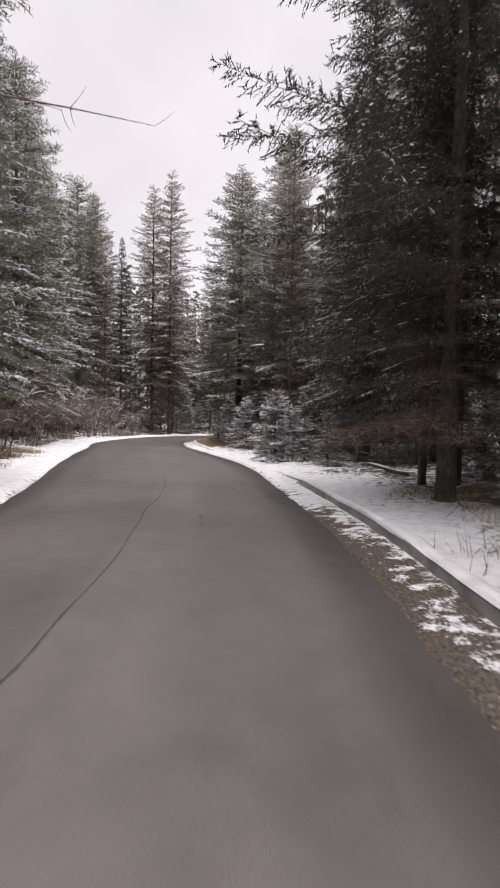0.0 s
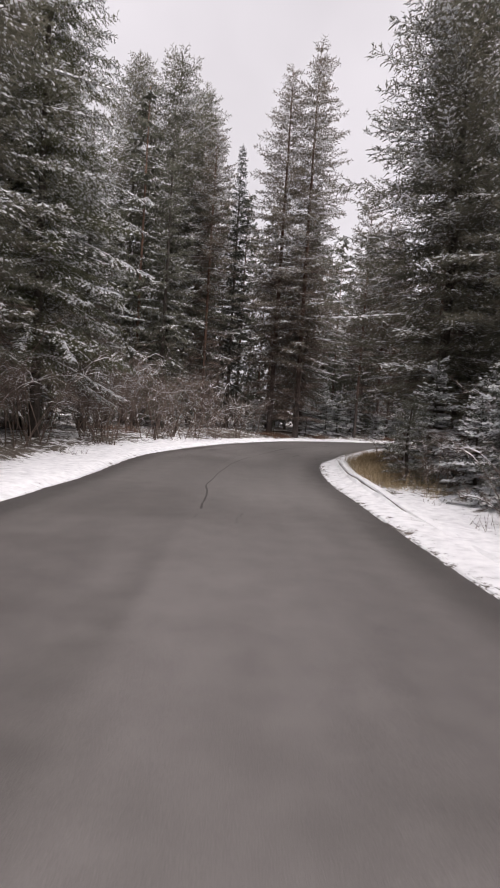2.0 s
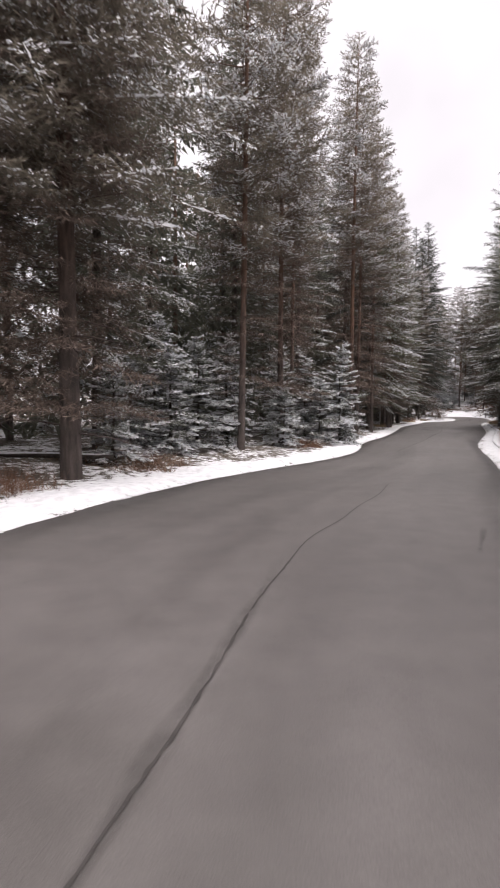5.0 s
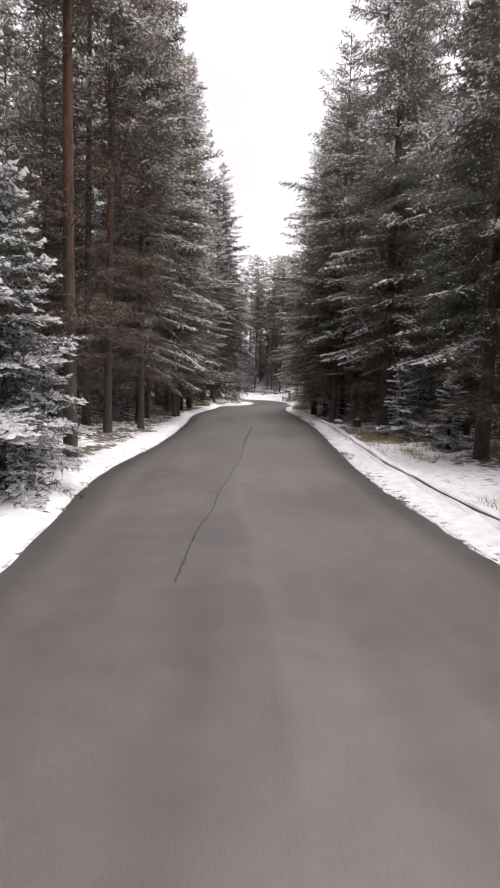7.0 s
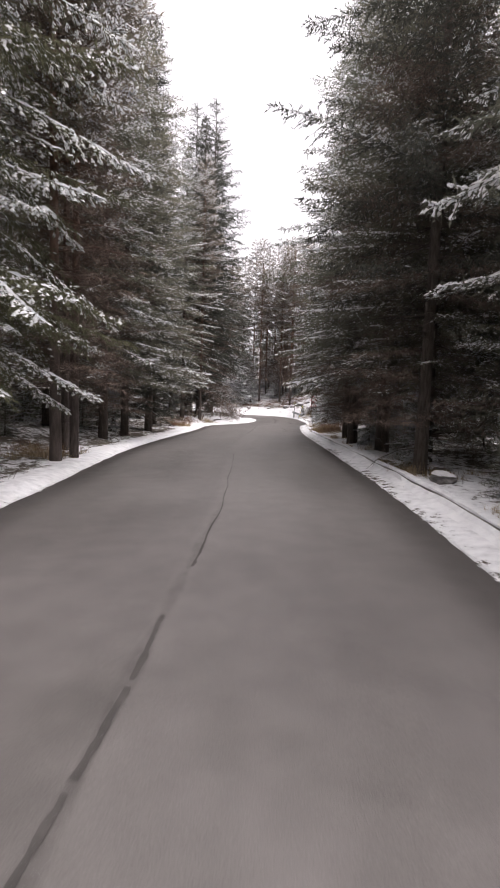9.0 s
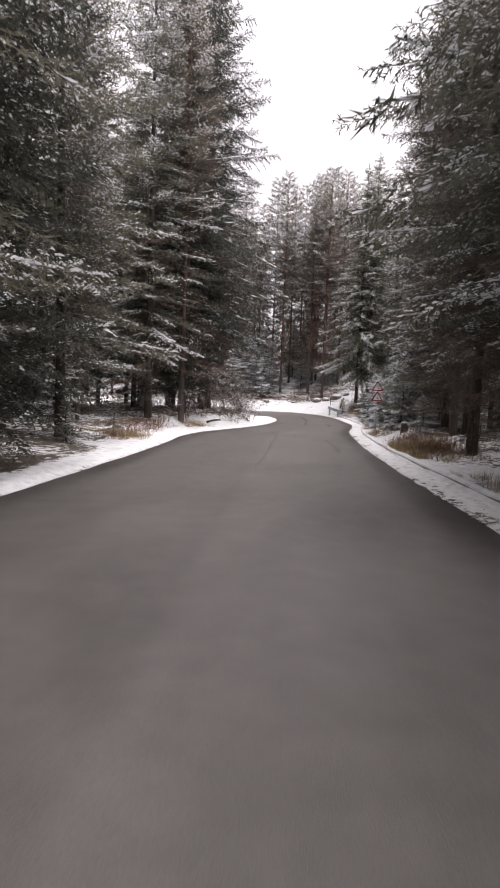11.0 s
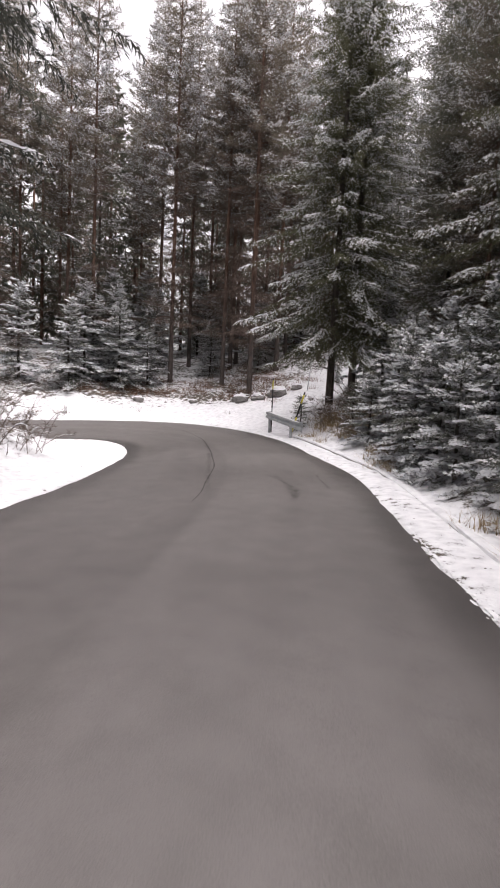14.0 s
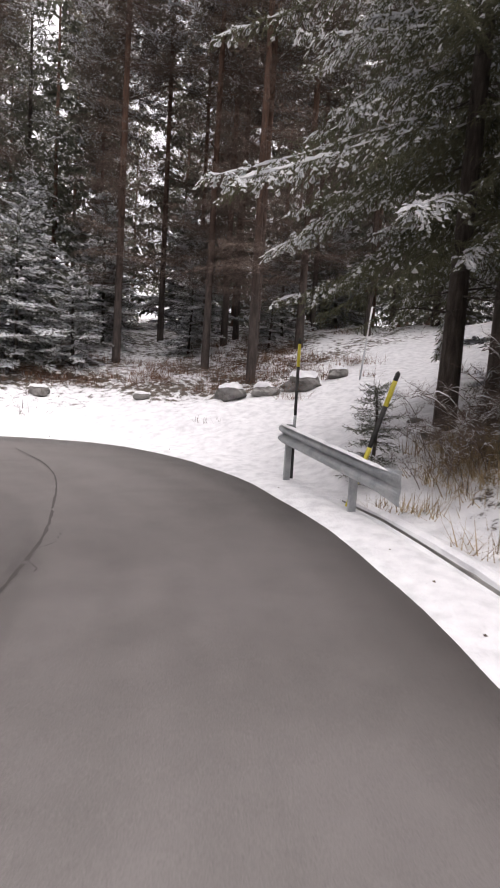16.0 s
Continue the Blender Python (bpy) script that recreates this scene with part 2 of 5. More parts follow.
def road_material():
    """Worn asphalt: lanes of slightly different age, paler wheel tracks, damp dark edges, fine stone grain. UV: u across, v along in metres."""
    m = bpy.data.materials.new("worn_asphalt")
    m.use_nodes = True
    n, l = m.node_tree.nodes, m.node_tree.links
    b = n["Principled BSDF"]
    b.inputs["Specular IOR Level"].default_value = 0.5
    co, uv, sep = n.new("ShaderNodeNewGeometry"), n.new("ShaderNodeUVMap"), n.new("ShaderNodeSeparateXYZ")
    l.new(uv.outputs[0], sep.inputs[0])

    def tex(scale, detail, vec):
        t = n.new("ShaderNodeTexNoise")
        t.inputs["Scale"].default_value, t.inputs["Detail"].default_value = scale, detail
        l.new(vec, t.inputs["Vector"])
        return t.outputs[0]

    def calc(op, a, c, d=None):
        q = n.new("ShaderNodeMath")
        q.operation = op
        for i, v in enumerate((a, c, d)):
            if v is None:
                continue
            if isinstance(v, (int, float)):
                q.inputs[i].default_value = v
            else:
                l.new(v, q.inputs[i])
        return q.outputs[0]

    stretch = n.new("ShaderNodeMapping")
    stretch.inputs["Scale"].default_value = (9, 0.12, 1)
    l.new(uv.outputs[0], stretch.inputs[0])
    broad, mid, grain = tex(0.28, 4, co.outputs["Position"]), tex(2.2, 5, co.outputs["Position"]), tex(110, 2, co.outputs["Position"])
    streak = tex(1.0, 4, stretch.outputs[0])
    side = calc("ABSOLUTE", calc("SUBTRACT", sep.outputs[0], 0.5), 0)
    wob = calc("MULTIPLY_ADD", calc("SUBTRACT", mid, 0.5), 0.10, side)
    edge = n.new("ShaderNodeMapRange")
    edge.inputs["From Min"].default_value, edge.inputs["From Max"].default_value = 0.385, 0.465
    l.new(wob, edge.inputs["Value"])
    v = calc("MULTIPLY_ADD", calc("SUBTRACT", broad, 0.5), 0.7, 0.5)
    v = calc("MULTIPLY_ADD", calc("SUBTRACT", mid, 0.5), 0.55, v)
    v = calc("MULTIPLY_ADD", calc("SUBTRACT", streak, 0.5), 0.5, v)
    v = calc("MULTIPLY_ADD", calc("SUBTRACT", grain, 0.5), 0.9, v)
    v = calc("MULTIPLY_ADD", edge.outputs[0], -0.33, v)
    lane = n.new("ShaderNodeMapRange")
    lane.inputs["From Min"].default_value, lane.inputs["From Max"].default_value = 0.475, 0.495
    l.new(sep.outputs[0], lane.inputs["Value"])
    v = calc("MULTIPLY_ADD", lane.outputs[0], 0.14, v)
    ramp = n.new("ShaderNodeValToRGB")
    ramp.color_ramp.elements.new(0.5)
    for i, (p, c) in enumerate(((0.1, (0.045, 0.040, 0.038)), (0.5, (0.092, 0.083, 0.079)), (0.9, (0.138, 0.126, 0.121)))):
        ramp.color_ramp.elements[i].position, ramp.color_ramp.elements[i].color = p, (*c, 1)
    l.new(v, ramp.inputs[0])
    l.new(ramp.outputs[0], b.inputs["Base Color"])
    l.new(calc("MULTIPLY_ADD", edge.outputs[0], -0.12, calc("MULTIPLY_ADD", broad, 0.25, 0.42)), b.inputs["Roughness"])
    bp = n.new("ShaderNodeBump")
    bp.inputs["Strength"].default_value, bp.inputs["Distance"].default_value = 0.35, 0.008
    l.new(grain, bp.inputs["Height"])
    l.new(bp.outputs[0], b.inputs["Normal"])
    return m


# ---- mesh helpers ----
def mesh_of(name, verts, faces, mat, smooth=False):
    me = bpy.data.meshes.new(name)
    me.from_pydata([tuple(v) for v in verts], [], [tuple(f) for f in faces])
    me.materials.append(mat)
    if smooth:
        me.polygons.foreach_set("use_smooth", [True] * len(me.polygons))
    me.update()
    return me


def part(name, me, parent, label=""):
    """Links a mesh as one object under a thing or a part."""
    ob = new(name, me)
    ob.parent = parent
    return tagged(ob, label) if label else ob


def bm_mesh(name, bm, mat, smooth=False):
    me = bpy.data.meshes.new(name)
    bm.to_mesh(me)
    bm.free()
    me.materials.append(mat)
    if smooth:
        me.polygons.foreach_set("use_smooth", [True] * len(me.polygons))
    return me


class Soup:
    """Loose triangles and strips, gathered and made into one mesh."""

    def __init__(self):
        self.v, self.f = [], []

    def kite(self, a, tip, wide, flat):
        """A slim leaf-like blade from a to tip; flat: the way in which it is wide."""
        m = a + (tip - a) * 0.45
        i = len(self.v)
        self.v += [a, m + flat * wide, tip, m - flat * wide]
        self.f.append((i, i + 1, i + 2, i + 3))

    def blade(self, a, tip, wide, flat):
        """The same with three corners, widest at its root."""
        i = len(self.v)
        self.v += [a + flat * wide, tip, a - flat * wide]
        self.f.append((i, i + 1, i + 2))

    def tube(self, pts, radii, sides=6):
        i0 = len(self.v)
        for k, (p, r) in enumerate(zip(pts, radii)):
            d = (pts[min(k + 1, len(pts) - 1)] - pts[max(k - 1, 0)])
            d = d / (np.linalg.norm(d) + 1e-9)
            s = np.cross(d, (0.31, 0.17, 0.93) if abs(d[2]) < 0.9 else (1, 0, 0))
            s /= np.linalg.norm(s)
            t = np.cross(d, s)
            for j in range(sides):
                a = 2 * math.pi * j / sides
                self.v.append(p + r * (math.cos(a) * s + math.sin(a) * t))
        for k in range(len(pts) - 1):
            for j in range(sides):
                a, c = i0 + k * sides + j, i0 + k * sides + (j + 1) % sides
                self.f.append((a, c, c + sides, a + sides))
        self.f.append(tuple(i0 + (len(pts) - 1) * sides + j for j in range(sides)))

    def ridge(self, pts, wide, high):
        """A rounded strip of snow that lies along a line of points."""
        i0 = len(self.v)
        n = len(pts)
        for k, p in enumerate(pts):
            d = pts[min(k + 1, n - 1)] - pts[max(k - 1, 0)]
            s = np.cross(d, (0, 0, 1.0))
            s /= np.linalg.norm(s) + 1e-9
            e = 0.25 if k in (0, n - 1) else 1.0
            w, h = wide[k] * e, high[k] * e
            self.v += [p - s * w, p + np.array((0, 0, h)), p + s * w]
        for k in range(n - 1):
            a = i0 + 3 * k
            self.f += [(a, a + 1, a + 4, a + 3), (a + 1, a + 2, a + 5, a + 4)]

    def mesh(self, name, mat, smooth=False):
        return mesh_of(name, self.v, self.f, mat, smooth)


# ---- the plan: both edges of the asphalt, side by side: left x y, right x y ----
EDGES_LOWER = [
    (-50, -50, -44, -53), (-41.5, -27, -34.8, -29), (-35.5, -13, -28.9, -14), (-32.6, -5, -25.3, -6), (-30.3, 0.7, -23.0, 0.4),
    (-28.3, 11, -20.3, 9), (-26.6, 19, -18.9, 18), (-25.2, 24.5, -18.0, 24.2), (-24.2, 30, -17.1, 28), (-22.8, 34.3, -15.9, 31.6),
    (-20.4, 39.4, -14.2, 34.6), (-17.8, 43.9, -12.3, 38), (-13.2, 49.6, -9.0, 42.3), (-7.4, 54.0, -4.2, 46.6), (2.0, 58.8, 4.0, 52.9),
]
EDGES_UPPER = [
    (8.5, 64.8, 12.1, 59.6), (15.2, 69.9, 19.0, 64.4), (24, 77.3, 28.5, 70.8), (33.1, 85.2, 37.2, 77.2), (47.2, 95.3, 50.9, 87.5),
    (54.8, 100.9, 58.8, 93.0), (63.0, 104.0, 66.5, 97.9), (69.5, 107.0, 73.5, 101.6), (72.4, 108.7, 77.2, 104.7), (73.8, 110.1, 79.8, 107.3),
    (74.2, 111.0, 81.6, 109.9), (74.1, 111.7, 82.4, 112.6), (73.6, 112.3, 81.9, 115.3), (72.4, 113.2, 79.3, 117.9), (66, 117, 71.0, 122.8),
    (54, 123, 58, 129.5), (36, 131, 40, 138),
]


def spline(ctrl, step=0.5):
    c = np.array(ctrl, float)
    out = []
    for i in range(len(c) - 1):
        p0, p1, p2, p3 = c[max(i - 1, 0)], c[i], c[i + 1], c[min(i + 2, len(c) - 1)]
        n = max(2, int(np.linalg.norm(p2 - p1) / step))
        for k in range(n):
            t = k / n
            out.append(0.5 * (2 * p1 + (p2 - p0) * t + (2 * p0 - 5 * p1 + 4 * p2 - p3) * t * t + (3 * p1 - p0 - 3 * p2 + p3) * t ** 3))
    out.append(c[-1])
    return np.array(out)


ROAD = spline(EDGES_LOWER + EDGES_UPPER)
LEFT, RIGHT = ROAD[:, :2], ROAD[:, 2:]


def grade(x, y):
    """Height of the road: level at first, then a climb into the hairpin."""
    u = (x - 71) * 0.84 + (y - 102) * 0.55
    u = np.minimum(np.maximum(u, 0), 26)
    return 0.042 * u * u / (u + 0.8)


def to_line(p, line):
    """Distance of points p from a line of points, and the side: above 0 to its left."""
    best, side = np.full(len(p), 1e9), np.zeros(len(p))
    for a, b in zip(line[:-1], line[1:]):
        d = b - a
        t = np.clip(((p - a) @ d) / (d @ d + 1e-9), 0, 1)
        o = p - a - t[:, None] * d
        q = np.hypot(o[:, 0], o[:, 1])
        k = q < best
        best[k] = q[k]
        side[k] = (d[0] * (p[:, 1] - a[1]) - d[1] * (p[:, 0] - a[0]))[k]
    return best, side


def off_road(x, y):
    """Distance from the nearest edge of the asphalt, below 0 on it, and whether the nearest edge is the right one."""
    p = np.stack([np.ravel(x), np.ravel(y)], 1).astype(float)
    dl, sl = to_line(p, LEFT[::2])
    dr, sr = to_line(p, RIGHT[::2])
    poly = np.concatenate([LEFT[::2], RIGHT[::-2]])
    inside = np.zeros(len(p), bool)
    for a, b in zip(poly, np.roll(poly, -1, 0)):
        c = (a[1] > p[:, 1]) != (b[1] > p[:, 1])
        inside ^= c & (p[:, 0] < (b[0] - a[0]) * (p[:, 1] - a[1]) / (b[1] - a[1] + 1e-12) + a[0])
    d = np.minimum(dl, dr)
    return np.where(inside, -d, d).reshape(np.shape(x)), (dr < dl).reshape(np.shape(x))


def wave(x, y, s, seed):
    """Cheap smooth noise between -1 and 1."""
    r = np.random.RandomState(seed)
    z = 0
    for k in range(6):
        a, f, ph = r.uniform(0, 6.28), r.uniform(0.6, 1.7) / s, r.uniform(0, 6.28)
        z = z + np.sin((x * math.cos(a) + y * math.sin(a)) * 6.28 * f + ph)
    return z / 4.0


def ease(a, b, v):
    t = np.clip((v - a) / (b - a), 0, 1)
    return t * t * (3 - 2 * t)


def height(x, y, d, right):
    """Height of the ground at a distance d from the road."""
    u = (x - 71) * 0.84 + (y - 102) * 0.55
    out = np.maximum(d, 0)
    h = grade(x, y) + 0.0
    h = h + np.where(right, 0.06, 0.12 + 0.05 * wave(x, y, 3, 5)) * ease(0.0, 0.5, out)
    h = h + np.where(right, 0.10, 0.42) * ease(1.2, 6.0, out)
    h = h + 0.05 * wave(x, y, 1.3, 1) * ease(0.3, 1.5, out) + 0.14 * wave(x, y, 5, 2) * ease(1.5, 6, out) + 0.5 * wave(x, y, 30, 3) * ease(6, 25, out)
    h = h + 0.65 * ease(0.8, 3.4, out) * ease(50, 56, x) * (1 - ease(69, 73, x)) * np.where(right, 0, 1) * ease(100, 103, y) * (1 - ease(114, 117, y))
    h = h + 0.55 * ease(0.9, 3.0, out) * ease(53, 60, x) * (1 - ease(107.5, 109.5, y)) * np.where(right, 1, 0)
    hill = ease(6, 14, u) * np.where(right, 1, 0)
    h = h + hill * (0.27 * np.clip(out - 1.0, 0, 15) + 0.13 * np.clip(out - 16, 0, 40))
    h = h + 0.03 * np.clip(out - 12, 0, 120) * np.where(right, 0.4, 1.0)
    return h - np.where(d < 0, 0.10, 0.0) * ease(0.0, 0.3, -d)


LOOK_X, LOOK_Y = np.arange(-110, 160, 0.75), np.arange(-90, 190, 0.75)
look_gx, look_gy = np.meshgrid(LOOK_X, LOOK_Y)
look_d, look_r = off_road(look_gx, look_gy)
look_z = height(look_gx, look_gy, look_d, look_r)


def ground_z(x, y):
    fx, fy = (x - LOOK_X[0]) / 0.75, (y - LOOK_Y[0]) / 0.75
    i, j = int(fy), int(fx)
    u, v = fx - j, fy - i
    return float((look_z[i, j] * (1 - u) + look_z[i, j + 1] * u) * (1 - v) + (look_z[i + 1, j] * (1 - u) + look_z[i + 1, j + 1] * u) * v)


# side track, under snow, that leaves the hairpin uphill
SIDE_TRACK = spline([(80, 110), (86, 110), (92, 109.2), (99, 107), (108, 105), (120, 106)], 1.0)


def cover_of(x, y, d, right):
    """How far snow covers the ground."""
    c = 0.45 + 0.05 * wave(x, y, 9, 8)
    narrow = np.maximum(ease(4, 9, x) * (1 - ease(44, 50, x)), 0.6 * ease(43, 47, y) * (1 - ease(4, 9, x)))
    c = np.where(right, c + 0.30 * (1 - ease(1.2, 5.5, d)), c + 0.42 * (1 - ease(1.4 - 0.95 * narrow, 3.2 - 1.9 * narrow, d)))
    c = c - 0.34 * np.exp(-(((x - 82.2) / 2.4) ** 2 + ((y - 105.6) / 1.6) ** 2)) - 0.20 * ease(1.2, 1.8, d) * (1 - ease(4, 6, d)) * ease(62, 66, x) * (1 - ease(105, 107, y)) * np.where(right, 1, 0)
    c = c - 0.28 * ease(1.1, 1.5, d) * (1 - ease(3.0, 4.5, d)) * ease(22, 25, y) * (1 - ease(35, 38, y)) * np.where(right & (x < 0), 1, 0)
    c = c - 0.30 * np.exp(-((x + 10.6) ** 2 + (y - 35.6) ** 2) / 6.0)
    c = c - 0.22 * (1 - ease(0.0, 0.40, d)) * (1 - ease(68, 72, x))
    p = np.stack([np.ravel(x), np.ravel(y)], 1)
    q = to_line(p, SIDE_TRACK)[0].reshape(np.shape(x))
    c = c + 0.5 * (1 - ease(2.4, 4.0, q))
    c = c + 0.10 * ease(5, 9, d) * ease(66, 72, x) * np.where(right, 1, 0)
    slush = (1 - ease(-5.0, -1.0, y)) * np.where(right, 1, 0) * (1 - ease(0.7, 1.0, d))
    c = c - 0.30 * slush + 0.04 * (1 - ease(0, 6, y)) * np.where(right & (x < 0), 1, 0) * ease(0.8, 1.2, d)
    return c + 0.3 * ease(4, 9, (x - 71) * 0.84 + (y - 102) * 0.55) * (1 - ease(0, 5, d))


def sheet(name, xs, ys, keep, drop, mat, coarse=None):
    """A piece of ground as a grid; keep: which cells, by the distance from the road; coarse: a rough distance to skip cells by."""
    gx, gy = np.meshgrid(xs, ys)
    d, r = np.full(gx.shape, 99.0), np.zeros(gx.shape, bool)
    near = np.ones(gx.shape, bool) if coarse is None else coarse(gx, gy)
    d[near], r[near] = off_road(gx[near], gy[near])
    z = height(gx, gy, d, r) - drop(d)
    w = len(xs)
    ok = keep(d)
    cell = ok[:-1, :-1] & ok[1:, :-1] & ok[:-1, 1:] & ok[1:, 1:]
    use = np.full(gx.size, -1)
    ij = np.argwhere(cell)
    a = ij[:, 0] * w + ij[:, 1]
    faces = np.stack([a, a + 1, a + w + 1, a + w], 1)
    ids = np.unique(faces)
    use[ids] = np.arange(len(ids))
    vx, vy = gx.ravel()[ids], gy.ravel()[ids]
    me = mesh_of(name, np.stack([vx, vy, z.ravel()[ids]], 1), use[faces], mat, True)
    me.attributes.new("cover", "FLOAT", "POINT").data.foreach_set("value", cover_of(vx, vy, d.ravel()[ids], r.ravel()[ids]).astype(np.float32))
    return new(name, me)


def close_by(gx, gy):
    i = np.clip(((gy - LOOK_Y[0]) / 0.75).astype(int), 0, len(LOOK_Y) - 1)
    j = np.clip(((gx - LOOK_X[0]) / 0.75).astype(int), 0, len(LOOK_X) - 1)
    return (look_d[i, j] > -1.6) & (look_d[i, j] < 7.5)


FLOOR = ground_material()
far = np.concatenate([[-2500, -1200, -600, -350, -250], np.arange(-170, -75, 8)])
gx_axis = np.concatenate([far, np.arange(-75, 140, 1.25), 200 - far[::-1] - 60])
gy_axis = np.concatenate([far, np.arange(-75, 165, 1.25), 230 - far[::-1] - 60])
tagged(sheet("ground", gx_axis, gy_axis, lambda d: d > -1e9, lambda d: np.where(d < 5.5, 0.22, 0.0) + np.where(d < 0, 0.2, 0), FLOOR), "forest floor with patchy thin snow, litter and dead grass", "ground", kind="structure")
tagged(sheet("verge", np.arange(-46, 106, 0.22), np.arange(-32, 132, 0.22), lambda d: (d > -0.4) & (d < 6.4), lambda d: ease(5.2, 6.2, d) * 0.25 + ease(0.05, -0.2, d) * 0.10, FLOOR, close_by), "snowy road verge with slush, soil and dry grass showing", "verge", kind="structure")


def build_road():
    cols = 9
    verts, faces, uv = [], [], []
    along = np.concatenate([[0], np.cumsum(np.linalg.norm(np.diff((LEFT + RIGHT) / 2, axis=0), axis=1))])
    for i, (a, b) in enumerate(zip(LEFT, RIGHT)):
        n = (b - a) / np.linalg.norm(b - a)
        for k in range(cols):
            t = k / (cols - 1)
            p = a + (b - a) * t
            if k in (0, cols - 1):
                w = 0.05 * noise.noise(Vector((along[i] * 0.35, k, 0))) + 0.06 * noise.noise(Vector((along[i] * 1.1, k, 5))) + 0.04 * noise.noise(Vector((along[i] * 2.9, k, 9)))
                p = p + n * w
            verts.append((p[0], p[1], float(grade(p[0], p[1])) + 0.03 * (1 - (2 * t - 1) ** 2)))
            uv.append((t, along[i]))
    for i in range(len(LEFT) - 1):
        for k in range(cols - 1):
            a = i * cols + k
            faces.append((a, a + 1, a + cols + 1, a + cols))
    me = mesh_of("road", verts, faces, road_material(), True)
    lay = me.uv_layers.new(name="UVMap")
    idx = np.zeros(len(me.loops), np.int32)
    me.loops.foreach_get("vertex_index", idx)
    lay.data.foreach_set("uv", np.array(uv, np.float32)[idx].ravel())
    tagged(new("road", me), "worn grey asphalt road with damp dark edges", "road", kind="structure")


build_road()


# ---- trees ----
UP = np.array((0, 0, 1.0))


def fine_mesh(name, quads, tris, mat):
    """One mesh from loose four- and three-cornered blades."""
    v = np.concatenate([quads.reshape(-1, 3), tris.reshape(-1, 3)]).astype(np.float32)
    nq, nt = len(quads), len(tris)
    me = bpy.data.meshes.new(name)
    me.vertices.add(len(v))
    me.vertices.foreach_set("co", v.ravel())
    me.loops.add(len(v))
    me.loops.foreach_set("vertex_index", np.arange(len(v), dtype=np.int32))
    me.polygons.add(nq + nt)
    me.polygons.foreach_set("loop_start", np.concatenate([np.arange(nq) * 4, nq * 4 + np.arange(nt) * 3]).astype(np.int32))
    me.materials.append(mat)
    me.update(calc_edges=True)
    return me


def unit(v):
    return v / (np.linalg.norm(v, axis=-1, keepdims=True) + 1e-9)


